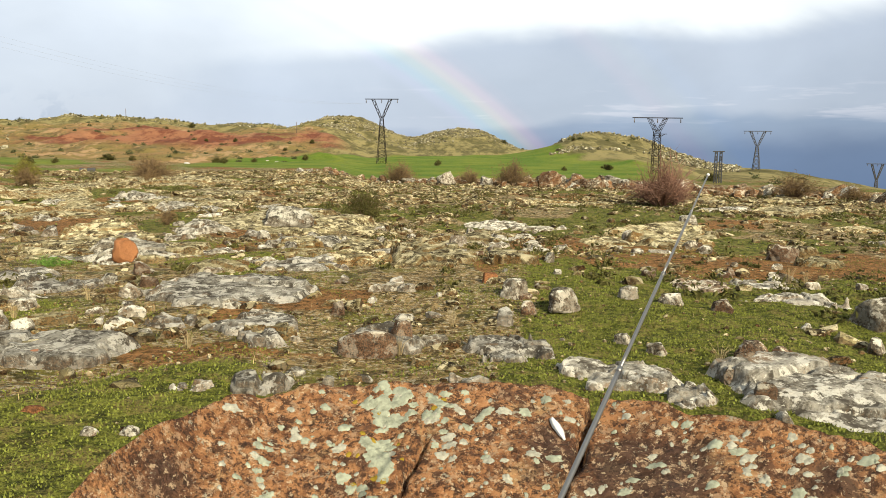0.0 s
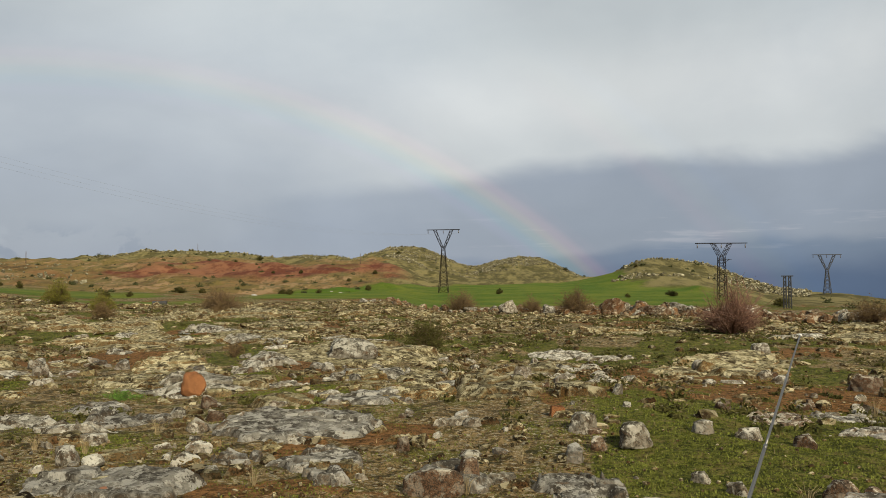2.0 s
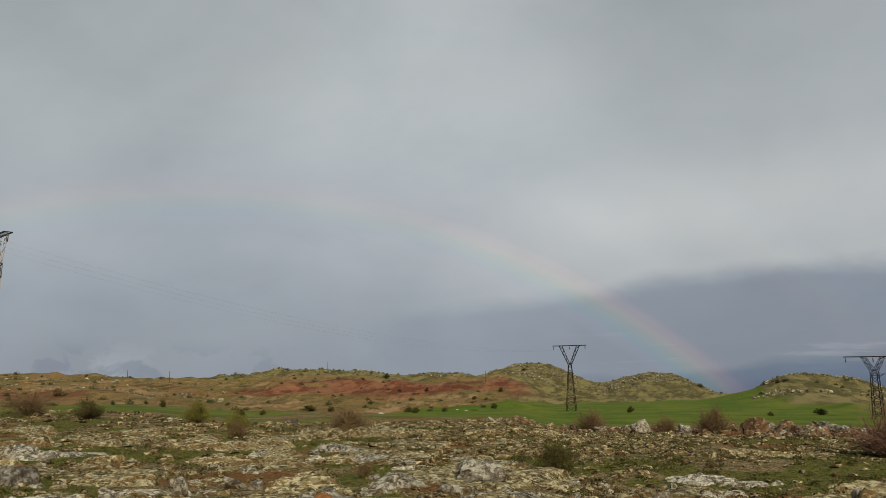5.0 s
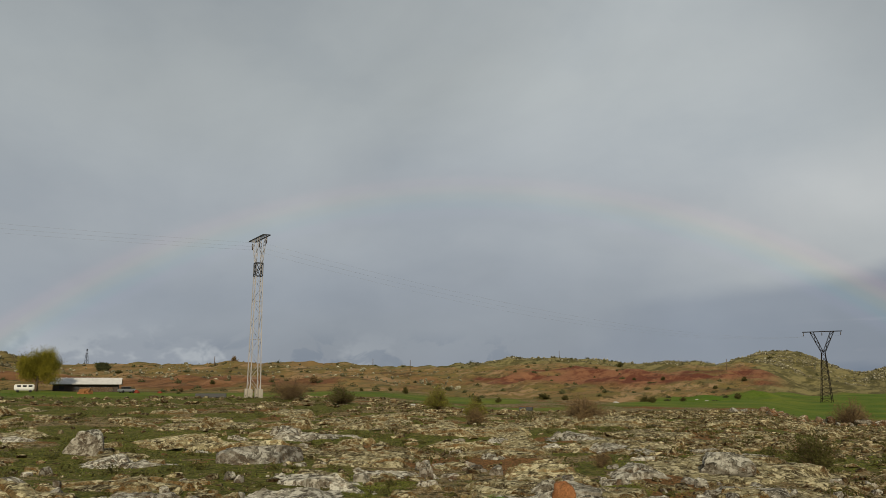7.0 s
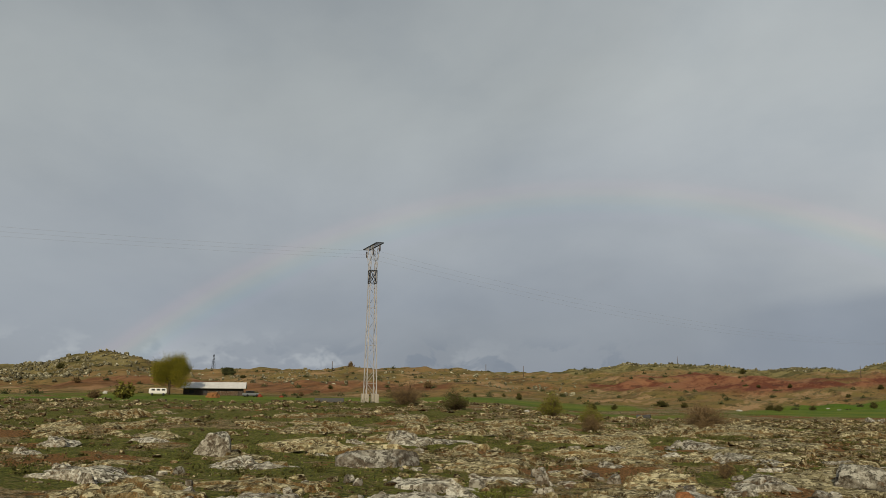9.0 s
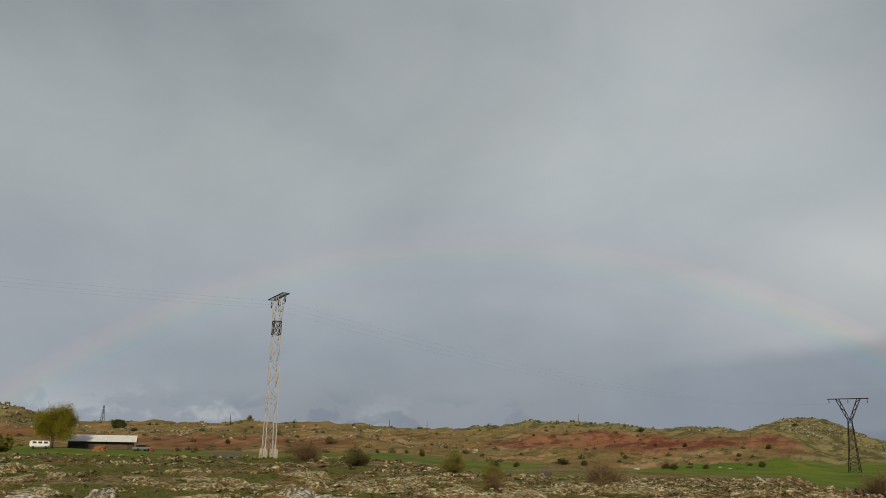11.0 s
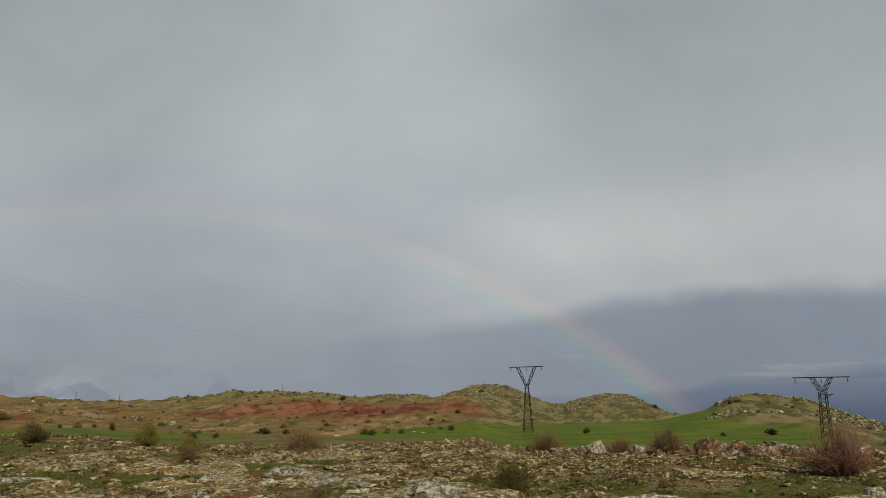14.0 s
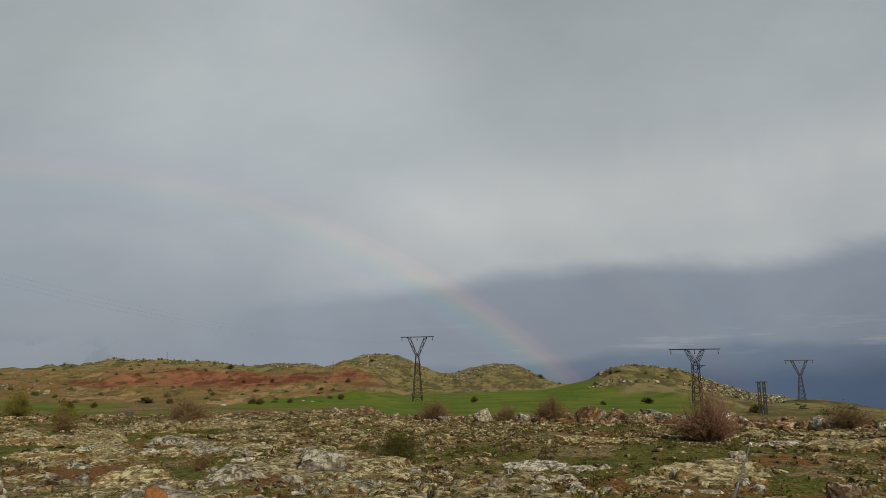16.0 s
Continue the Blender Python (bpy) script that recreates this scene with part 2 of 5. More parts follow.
LICHEN_GREEN = plain("pale_green_lichen", (0.195, 0.208, 0.155), 0.95, 0.9, 55)
LICHEN_WHITE = plain("white_lichen", (0.23, 0.225, 0.18), 0.95, 0.8, 90)
LICHEN_YELLOW = plain("yellow_lichen", (0.19, 0.13, 0.018), 0.95, 0.6, 70)
STEEL = plain("worn_chrome", (0.20, 0.195, 0.185), 0.45, 0.12, 60, metal=0.9)
WHITE = plain("white_paint", (0.62, 0.61, 0.58), 0.6, 0.1, 4)
RUSTY = plain("rusty_steel", (0.012, 0.009, 0.007), 0.75, 0.45, 1.5)
PALE_STEEL = plain("faded_pink_paint", (0.33, 0.315, 0.315), 0.7, 0.45, 0.9)
DARK_STEEL = plain("dark_steel", (0.011, 0.011, 0.012), 0.6, 0.3, 2)
WIRE = plain("aluminium_wire", (0.25, 0.26, 0.28), 0.5, 0.1, 2)
CONCRETE = plain("concrete", (0.30, 0.27, 0.22), 0.9, 0.3, 5)
GLASS_BROWN = plain("insulator_glaze", (0.06, 0.05, 0.05), 0.3, 0.2, 5)
BARN_WALL = plain("dark_plank_wall", (0.07, 0.055, 0.045), 0.85, 0.5, 1.2)
BARN_ROOF = plain("grey_sheet_roof", (0.50, 0.485, 0.46), 0.6, 0.25, 1.0)
TWIG_PINK = plain("reddish_twigs", (0.125, 0.072, 0.052), 0.8, 0.3, 5, island=True)
TWIG_BROWN = plain("brown_twigs", (0.11, 0.075, 0.045), 0.8, 0.3, 5, island=True)
LEAF_PINK = plain("pink_buds", (0.190, 0.100, 0.068), 0.8, 0.3, 5, island=True)
LEAF_BROWN = plain("dry_leaves", (0.135, 0.090, 0.042), 0.8, 0.3, 5, island=True)
LEAF_OLIVE = plain("olive_leaves", (0.055, 0.052, 0.015), 0.7, 0.3, 5, island=True)
LEAF_PALE = plain("pale_olive_leaves", (0.120, 0.112, 0.022), 0.7, 0.3, 5, island=True)
LEAF_GREEN = plain("spring_leaves", (0.165, 0.145, 0.018), 0.7, 0.3, 5, island=True)
LEAF_DARK = plain("dark_scrub_leaves", (0.055, 0.06, 0.025), 0.8, 0.3, 0.3, island=True)
GRASS = plain("short_grass", (0.108, 0.120, 0.022), 0.7, 0.35, 1.2, island=True)
STRAW = plain("dry_straw", (0.36, 0.28, 0.15), 0.8, 0.3, 3, island=True)
WEED = plain("lush_weed", (0.09, 0.16, 0.03), 0.7, 0.3, 3, island=True)
PUDDLE = plain("red_earth", (0.20, 0.095, 0.055), 0.8, 0.35, 9)
SACKING = plain("pale_sacking", (0.34, 0.33, 0.30), 0.85, 0.3, 6)
HAY = plain("old_hay", (0.200, 0.092, 0.036), 0.9, 0.4, 3)
RED_SCRAP = plain("red_rust", (0.160, 0.036, 0.020), 0.8, 0.4, 3)
SILVER = plain("silver_paint", (0.22, 0.23, 0.24), 0.4, 0.1, 4, metal=0.3)
BARK = plain("bark", (0.10, 0.075, 0.055), 0.9, 0.4, 3)


def ground_material():
    mat, n, pos = material("ground_cover")
    zone = n.add("ShaderNodeAttribute", attribute_name="zone").outputs["Color"]
    z = n.add("ShaderNodeSeparateColor", {0: zone})
    green, red, stony = z.outputs[0], z.outputs[1], z.outputs[2]
    cover = n.add("ShaderNodeSeparateColor", {0: n.add("ShaderNodeAttribute", attribute_name="cover").outputs["Color"]})
    b, c, fine = n.noise(pos, 1.1, 6, 0.65), n.noise(pos, 7.0, 6, 0.7), n.noise(pos, 26.0, 5, 0.75)
    turf = n.mix(n.smooth(c, 0.40, 0.60), (0.040, 0.049, 0.007, 1), (0.138, 0.142, 0.026, 1))
    turf = n.mix(n.math("MULTIPLY", n.smooth(n.noise(pos, 2.2, 6, 0.7), 0.50, 0.60), 0.6), turf, (0.185, 0.140, 0.050, 1))
    turf = n.mix(n.math("MULTIPLY", n.smooth(n.noise(pos, 3.4, 6, 0.7), 0.54, 0.60), 0.75), turf, (0.018, 0.020, 0.005, 1))
    soil = n.mix(n.smooth(c, 0.42, 0.60), (0.235, 0.118, 0.044, 1), (0.082, 0.042, 0.014, 1))
    dry = n.mix(n.smooth(c, 0.38, 0.62), (0.290, 0.202, 0.092, 1), (0.088, 0.058, 0.022, 1))
    dry = n.mix(n.math("MULTIPLY", n.smooth(b, 0.50, 0.60), 0.75), dry, (0.092, 0.090, 0.014, 1))
    dry = n.mix(n.math("MULTIPLY", n.smooth(n.noise(pos, 11.0, 5, 0.7), 0.53, 0.59), 0.75), dry, (0.40, 0.355, 0.25, 1))
    dry = n.mix(n.math("MULTIPLY", n.smooth(n.noise(pos, 2.6, 6, 0.7), 0.52, 0.58), 0.75), dry, (0.024, 0.020, 0.005, 1))
    ragged = n.math("MULTIPLY_ADD", c, 0.5, n.math("MULTIPLY_ADD", b, 0.7, -0.6))
    near = n.mix(n.smooth(n.math("ADD", cover.outputs[1], ragged), 0.42, 0.58), dry, soil)
    near = n.mix(n.smooth(n.math("ADD", cover.outputs[0], ragged), 0.40, 0.60), near, turf)
    near = n.mix(n.math("MULTIPLY", n.smooth(fine, 0.50, 0.60), 0.75), near, (0.013, 0.011, 0.004, 1))
    near = n.mix(n.math("MULTIPLY", n.smooth(n.noise(pos, 40.0, 4, 0.7), 0.60, 0.66), 0.5), near, (0.22, 0.195, 0.10, 1))
    field = n.mix(n.smooth(n.noise(pos, 0.06, 5, 0.6), 0.35, 0.65), (0.058, 0.102, 0.010, 1), (0.118, 0.140, 0.018, 1))
    field = n.mix(n.math("MULTIPLY", n.smooth(n.noise(n.scaled(pos, 1.0, 0.4, 1.0), 0.7, 6, 0.7), 0.50, 0.62), 0.4), field, (0.046, 0.070, 0.008, 1))
    steep = n.scaled(pos, 1.0, 0.16, 2.0)          # slopes are streaked downhill
    lie = n.noise(steep, 0.05, 8, 0.72, 0.4)
    hill = n.mix(n.smooth(lie, 0.44, 0.56), (0.130, 0.098, 0.034, 1), (0.175, 0.112, 0.046, 1))
    hill = n.mix(n.math("MULTIPLY", n.smooth(n.noise(steep, 0.13, 7, 0.72), 0.52, 0.60), 0.8), hill, (0.27, 0.175, 0.095, 1))
    hill = n.mix(n.math("MULTIPLY", n.smooth(n.noise(steep, 0.09, 7, 0.72), 0.56, 0.64), 0.75), hill, (0.085, 0.054, 0.026, 1))
    hill = n.mix(n.math("MULTIPLY", n.smooth(n.noise(steep, 0.4, 6, 0.75), 0.54, 0.60), 0.75), hill, (0.040, 0.036, 0.013, 1))
    downs = n.mix(n.smooth(n.noise(steep, 0.14, 7, 0.74), 0.43, 0.57), (0.180, 0.152, 0.064, 1), (0.068, 0.060, 0.022, 1))
    hill = n.mix(n.add("ShaderNodeAttribute", attribute_name="zone").outputs["Alpha"], hill, downs)
    hill = n.mix(n.math("MULTIPLY", n.smooth(n.noise(steep, 0.3, 6, 0.7), 0.53, 0.61), 0.6), hill, (0.105, 0.094, 0.042, 1))
    clay = n.mix(n.smooth(n.noise(steep, 0.11, 8, 0.75), 0.44, 0.58), (0.105, 0.036, 0.020, 1), (0.200, 0.092, 0.048, 1))
    clay = n.mix(n.math("MULTIPLY", n.smooth(n.noise(steep, 0.3, 7, 0.75), 0.55, 0.62), 0.7), clay, (0.055, 0.022, 0.014, 1))
    col = n.mix(stony, near, hill)
    col = n.mix(red, col, clay)
    col = n.mix(green, col, field)
    finish(n, col, 0.95, n.math("ADD", b, n.math("MULTIPLY", c, 0.8)), 0.14, 1.0)
    return mat


GROUND = ground_material()


# ---------------------------------------------------------------- shape helpers
def hashed(ix, iy, seed):
    v = np.sin(ix * 127.1 + iy * 311.7 + seed * 74.7) * 43758.5453
    return v - np.floor(v)


def value_noise(x, y, seed=0):
    ix, iy = np.floor(x), np.floor(y)
    fx, fy = x - ix, y - iy
    ux, uy = fx * fx * (3 - 2 * fx), fy * fy * (3 - 2 * fy)
    a, b = hashed(ix, iy, seed), hashed(ix + 1, iy, seed)
    c, d = hashed(ix, iy + 1, seed), hashed(ix + 1, iy + 1, seed)
    return (a * (1 - ux) + b * ux) * (1 - uy) + (c * (1 - ux) + d * ux) * uy - 0.5


def fbm(x, y, seed=0, octaves=4):
    x, y = np.asarray(x, float), np.asarray(y, float)
    return sum(value_noise(x * 2**k + 17 * k, y * 2**k - 9 * k, seed + k) / 2**k for k in range(octaves))


def step(v, a, b):
    t = np.clip((v - a) / (b - a), 0, 1)
    return t * t * (3 - 2 * t)


def mesh_of(name, verts, faces, mat, smooth=True):
    me = bpy.data.meshes.new(name)
    me.from_pydata(np.asarray(verts).tolist(), [], np.asarray(faces).tolist() if not isinstance(faces, list) else faces)
    for m in mat if isinstance(mat, (list, tuple)) else [mat]:
        me.materials.append(m)
    me.polygons.foreach_set("use_smooth", [smooth] * len(me.polygons))
    me.update()
    return me


def part(name, me, parent, label="", at=None):
    ob = new(name, me)
    ob.parent = parent
    if at is not None:
        ob.matrix_basis = at
    return tagged(ob, label) if label else ob


def thing(name, at, label, category, group="", kind="", me=None):
    ob = new(name, me)
    ob.matrix_basis = at if isinstance(at, Matrix) else Matrix.Translation(at)
    return tagged(ob, label, category, group, kind)


# ---------------------------------------------------------------- the lie of the land
RADII = [0, 30, 60, 95, 150, 200, 260, 330, 420, 520, 700, 1200, 4800]
WEST = [0, 0.1, 0.5, 1.6, 1.5, 2.5, 7.0, 11.3, 14.0, 15.5, 14, 5, -300]
QUARRY = [0, 0.05, 0.2, 0.0, -0.2, 0.2, 2.2, 9.8, 13, 14.3, 11, 0, -300]
FIELD = [0, -0.05, -0.4, -1.1, -1.5, -0.9, 0.2, 0.9, 1.5, 2.0, 3.0, -10, -300]
BROW = [0, -0.1, -0.6, -1.5, -2.6, -3.0, -3.4, -4.6, -9, -16, -30, -80, -420]
EAST = [0, -0.1, -0.8, -1.8, -3.2, -5.0, -8.0, -13, -20, -30, -45, -100, -420]


def hill(az, r, where, far, height, left, right, deep, power=2.0):
    across = radians(1) * (az - where) * far
    wide = np.where(across < 0, left, right)
    return height * np.exp(-np.abs(across / wide) ** power - ((r - far) / deep) ** 2)


def land(x, y, fine=True):
    """The ground's height."""
    x, y = np.asarray(x, float), np.asarray(y, float)
    r, az = np.hypot(x, y), np.degrees(np.arctan2(x, y))
    z = np.interp(r, RADII, WEST)
    for rows, a, b in ((QUARRY, -36, -25), (FIELD, -8.5, -5.0), (BROW, 13, 19), (EAST, 22, 29)):
        k = step(az, a, b)
        z = z * (1 - k) + np.interp(r, RADII, rows) * k
    flat = step(np.abs(az), 75, 110)
    z = z * (1 - flat) + flat * np.interp(r, RADII, [v if v < 0 else 0.1 * v for v in FIELD])
    z += hill(az, r, -59, 300, 6, 22, 16, 60) + hill(az, r, -22, 480, 5.6, 48, 42, 90, 4) + hill(az, r, -13.2, 480, 2.5, 24, 16, 60, 4)
    z += hill(az, r, -5.7, 560, 20.5, 34, 33, 90, 1.6) + hill(az, r, 1.5, 540, 13.5, 28, 30, 80, 3)
    z += hill(az, r, 10.1, 330, 9.4, 21, 34, 48, 1.9)
    far = step(r, 60, 400)
    z += far * (fbm(x / 45, y / 45, 3) * 3.0 + fbm(x / 13, y / 13, 8) * 1.7) * (1 - 0.85 * meadow(az, r))
    z += step(r, 170, 220) * (1 - step(az, -9, -6)) * (fbm(x / 11, y / 11, 15) * 1.5 + np.abs(fbm(x / 22, y / 22, 16)) * 3.4 - 1.9)
    z += step(r, 4, 14) * (1 - step(r, 90, 160)) * (fbm(x / 9, y / 9, 5) * 0.35)
    if fine:
        z += (1 - step(r, 40, 90)) * (fbm(x / 1.3, y / 1.3, 11) * 0.10 + fbm(x / 0.35, y / 0.35, 12, 3) * 0.03)
    return z


def meadow(az, r):
    far = np.interp(az, [-19, -13, -6, 4, 9, 13, 17], [195, 225, 285, 390, 265, 225, 190])
    near = np.interp(az, [-18, -12, -6, 12], [140, 128, 118, 112])
    return step(az, -18.5, -16.0) * (1 - step(az, 14, 18)) * step(r, near, near + 16) * (1 - step(r, far - 8, far + 8))


def zones(x, y):
    r, az = np.hypot(x, y), np.degrees(np.arctan2(x, y))
    wob = fbm(x / 20, y / 20, 21)
    green = meadow(az + wob * 2, r + wob * 25)
    green = np.maximum(green, 0.9 * step(r, 95, 115) * (1 - step(r, 165, 185)) * (1 - step(az, -22, -16)) * step(fbm(x / 18, y / 18, 33) - 0.06 * step(az, -36, -28), -0.12, 0.05))
    red = step(az, -33, -28) * (1 - step(az, -8.5, -6.0)) * step(r + wob * 30, 288, 302) * (1 - step(r + wob * 30, 338, 352)) * step(fbm(x / 40, y / 25, 41), -0.30, -0.05)
    red = np.maximum(red, 0.7 * (1 - step(az, -33, -28)) * step(r, 205, 225) * (1 - step(r, 250, 275)) * step(fbm(x / 22, y / 22, 44) + 0.3 * step(az, -52, -50) * (1 - step(az, -45, -43)), -0.02, 0.15))
    stony = step(r, 150, 210) * (1 - green)
    down = step(az + wob * 3, -9.5, -7.0) + 0.8 * step(r + wob * 30, 245, 275) * (1 - step(az + wob * 3, -58.5, -55.5)) + step(r + wob * 30, 385, 420) * step(az, -40, -30)
    return np.stack([green, red, stony, np.clip(down, 0, 1)], -1)


def lawn(x, y):
    """How green the turf is, 0 to 1."""
    r, az = np.hypot(x, y), np.degrees(np.arctan2(x, y))
    wob = fbm(x / 3, y / 3, 22)
    g = step(az + 6 * wob, 2, 8) * (1 - step(r + 5 * wob, 17, 20)) + step(-az + 8 * wob, 9, 16) * (1 - step(r + 2.5 * wob, 9, 11))
    g = g + step(r, 9, 16) * step(fbm(x / 4.5, y / 6, 23) + 0.24 * step(-az, 30, 46) + 0.07 * step(r, 22, 30) + 0.12 * step(az, 8, 16) * step(r, 24, 30), 0.10, 0.26)
    return np.clip(g, 0, 1)


def bare(x, y):
    """Where rust-brown soil lies open, 0 to 1."""
    r, az = np.hypot(x, y), np.degrees(np.arctan2(x, y))
    wob = fbm(x / 3, y / 3, 24)
    strip = step(az, 1, 6) * step(r + 4 * wob, 18, 20) * (1 - step(r + 4 * wob, 24, 28))
    return np.clip(strip + step(r, 8, 12) * step(fbm(x / 3.2, y / 4.5, 25), 0.14, 0.26), 0, 1)


def build_ground():
    az = np.radians(np.concatenate([np.arange(-180, -72, 3.0), np.arange(-72, 36, 0.22), np.arange(36, 180, 3.0)]))
    rr = np.concatenate([[0.3], np.geomspace(0.8, 190, 215), np.arange(192, 590, 1.8), np.geomspace(595, 4800, 50)])
    a, r = np.meshgrid(az, rr)
    x, y = r * np.sin(a), r * np.cos(a)
    z = land(x, y)
    verts = np.stack([x, y, z], -1).reshape(-1, 3)
    n, m = len(rr), len(az)
    i, j = np.meshgrid(np.arange(n - 1), np.arange(m), indexing="ij")
    k = (j + 1) % m
    faces = np.stack([i * m + j, (i + 1) * m + j, (i + 1) * m + k, i * m + k], -1).reshape(-1, 4)[:, ::-1]
    verts = np.vstack([verts, [[0, 0, z[0].mean()]]])
    hub = [[len(verts) - 1, (q + 1) % m, q] for q in range(m)]
    me = mesh_of("ground", verts, faces.tolist() + hub, GROUND)
    layer = me.color_attributes.new("zone", "FLOAT_COLOR", "POINT")
    layer.data.foreach_set("color", zones(verts[:, 0], verts[:, 1]).ravel())
    layer = me.color_attributes.new("cover", "FLOAT_COLOR", "POINT")
    x, y = verts[:, 0], verts[:, 1]
    layer.data.foreach_set("color", np.stack([lawn(x, y), bare(x, y), 0 * x, 1 + 0 * x], -1).ravel())
    return tagged(new("ground", me), "stony open ground with short grass, red soil, green field and low hills", "ground", kind="structure")


build_ground()


def height(x, y):
    return float(land(np.array([x]), np.array([y]))[0])


# ---------------------------------------------------------------- stones
def ball(level):
    bm = bmesh.new()
    bmesh.ops.create_icosphere(bm, subdivisions=level, radius=1.0)
    v = np.array([p.co[:] for p in bm.verts])
    f = np.array([[p.index for p in q.verts] for q in bm.faces])
    bm.free()
    return v, f


BALLS = {k: ball(k) for k in (1, 2, 3, 4, 5)}


def stone_points(level, seed, cuts=16, rough=0.14, square=0.75, flat=0.0):
    """A unit stone: a ball made boxy, cut by planes and roughened."""
    rs = np.random.RandomState(seed)
    v = BALLS[level][0].copy()
    v = np.sign(v) * np.abs(v) ** square
    v *= 1 + 0.30 * np.stack([fbm(v[:, 1] * 1.1 + seed, v[:, 2] * 1.1 + 2 * c, seed + c, 2) for c in range(3)], -1)
    for _ in range(cuts):
        d = rs.normal(size=3)
        d[2] = abs(d[2]) * (0.35 + flat)
        d /= np.linalg.norm(d)
        off = rs.uniform(0.55, 0.92)
        s = v @ d - off
        v -= np.where(s > 0, s * 0.93, 0)[:, None] * d
    if rough:
        nrm = v / np.linalg.norm(v, axis=1)[:, None]
        bump = fbm(v[:, 0] * 3 + v[:, 2] * 2.2 + seed, v[:, 1] * 3 - v[:, 2] * 1.7, seed + 5, 4)
        v += nrm * (bump * rough)[:, None]
    return v


def stone_mesh(name, level, seed, mat, size, **how):
    v = stone_points(level, seed, **how) * np.array(size) / 2
    return mesh_of(name, v, BALLS[level][1], mat, level > 3)


def slab_mesh(seed, w, d, h, mat, level=4):
    """A low outcrop: broken plates with cracks between them, a stepped rim and steep, ragged sides."""
    rs = np.random.RandomState(seed)
    n = 104 if level > 4 else 54
    u = np.linspace(-1.15, 1.15, n)
    X, Y = np.meshgrid(u, u)
    inside = np.full(X.shape, 2.0)
    for k in range(9):
        a = 2 * np.pi * (k + rs.uniform(-0.4, 0.4)) / 9
        inside = np.minimum(inside, rs.uniform(0.82 if level > 4 else 0.66, 1.0) - (X * np.cos(a) + Y * np.sin(a)))
    inside += 0.26 * fbm(X * 1.8 + seed, Y * 1.8, seed, 3)
    x, y = X * w / 2, Y * d / 2
    k = rs.randint(6, 13)
    sites = rs.uniform(-1, 1, (k, 2))
    far = np.stack([np.hypot((X - a) * w / 2 + 0.20 * fbm(x * 1.5, y * 1.5, seed + 2), (Y - b) * d / 2 * 1.5 + 0.20 * fbm(x * 1.5 + 7, y * 1.5, seed + 4)) for a, b in sites])
    who = far.argmin(0)
    near = np.sort(far, axis=0)
    lift, sx, sy = rs.uniform(-0.5, 0.28, k), rs.normal(0, 0.22, k), rs.normal(0, 0.20, k) + 0.10
    top = 0.44 * h * (1 + lift[who]) + 0.5 * h * (sx[who] * (X - sites[who, 0]) + sy[who] * (Y - sites[who, 1]))
    top += 0.16 * h * fbm(x / 0.8 + seed, y / 0.6, seed + 3, 3) - (0.03 + 0.16 * h) * (np.abs(fbm(x / 0.42, y / 0.42, seed + 5, 3)) - 0.12) + 0.016 * fbm(x / 0.12, y / 0.12, seed + 6, 2)
    top -= 0.4 * h * (1 - step(near[1] - near[0], 0.01, 0.10)) * step(fbm(x / 0.8, y / 0.8, seed + 7), -0.25, 0.05)
    top -= 0.26 * h * (1 - step(inside + 0.2 * fbm(X * 3, Y * 3, seed + 8), 0.10, 0.15))
    reach = 0.07 + 0.40 * step(fbm(X * 1.3 + seed, Y * 1.3, seed + 20), -0.30, 0.05)          # cliff here, gentle slope there
    z = -0.6 * h + (top + 0.6 * h) * step(inside / reach, 0.0, 1.0)
    ids = np.arange(n * n).reshape(n, n)
    quads = np.stack([ids[:-1, :-1], ids[:-1, 1:], ids[1:, 1:], ids[1:, :-1]], -1).reshape(-1, 4)
    quads = quads[(inside.ravel()[quads] > -0.05).any(1)]
    used, faces = np.unique(quads, return_inverse=True)
    return mesh_of("slab", np.stack([x, y, z], -1).reshape(-1, 3)[used], faces.reshape(-1, 4), mat, smooth=level > 4)


SHELVES = []


def off_shelves(p):
    """True where no flat rock lies."""
    free = np.ones(len(p), bool)
    for x, y, a, b in SHELVES:
        free &= ((p[:, 0] - x) / a) ** 2 + ((p[:, 1] - y) / b) ** 2 > 1
    return free


def slab(x, y, w, d, h, label, turn=0.0, mat=None, seed=None):
    seed = seed if seed is not None else int(abs(x * 131 + y * 57)) % 9973
    SHELVES.append((x, y, w * 0.47, d * 0.47))
    h = 0.12 + 0.45 * h
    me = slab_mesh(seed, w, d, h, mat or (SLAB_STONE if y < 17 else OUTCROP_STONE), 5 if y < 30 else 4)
    return thing("flat_rock", pose(x, y, height(x, y) + 0.06 * h, 4, 0, turn), label, "rock", "flat rocks in the turf", me=me)


def stone(x, y, w, d, h, label, mat=None, turn=0.0, sink=0.25, level=4, seed=None, name="stone", **how):
    seed = seed if seed is not None else int(abs(x * 173 + y * 91)) % 9973
    me = stone_mesh(name, level, seed, mat or GREY_STONE, (w, d, h), **how)
    return thing(name, pose(x, y, height(x, y) + h * (0.5 - sink), 0, 0, turn), label, "stone", "loose stones", me=me)


# ---------------------------------------------------------------- the boulder in front
def boulder_edge(x):
    """How far ahead the boulder's top reaches."""
    return np.interp(x, [-0.95, -0.72, -0.64, -0.52, -0.38, -0.24, 0.03, 0.25, 0.40, 0.63, 0.95, 1.5, 2.2], [0.5, 1.36, 1.66, 1.91, 2.02, 2.09, 2.08, 2.06, 2.01, 1.87, 1.67, 1.35, 0.7])


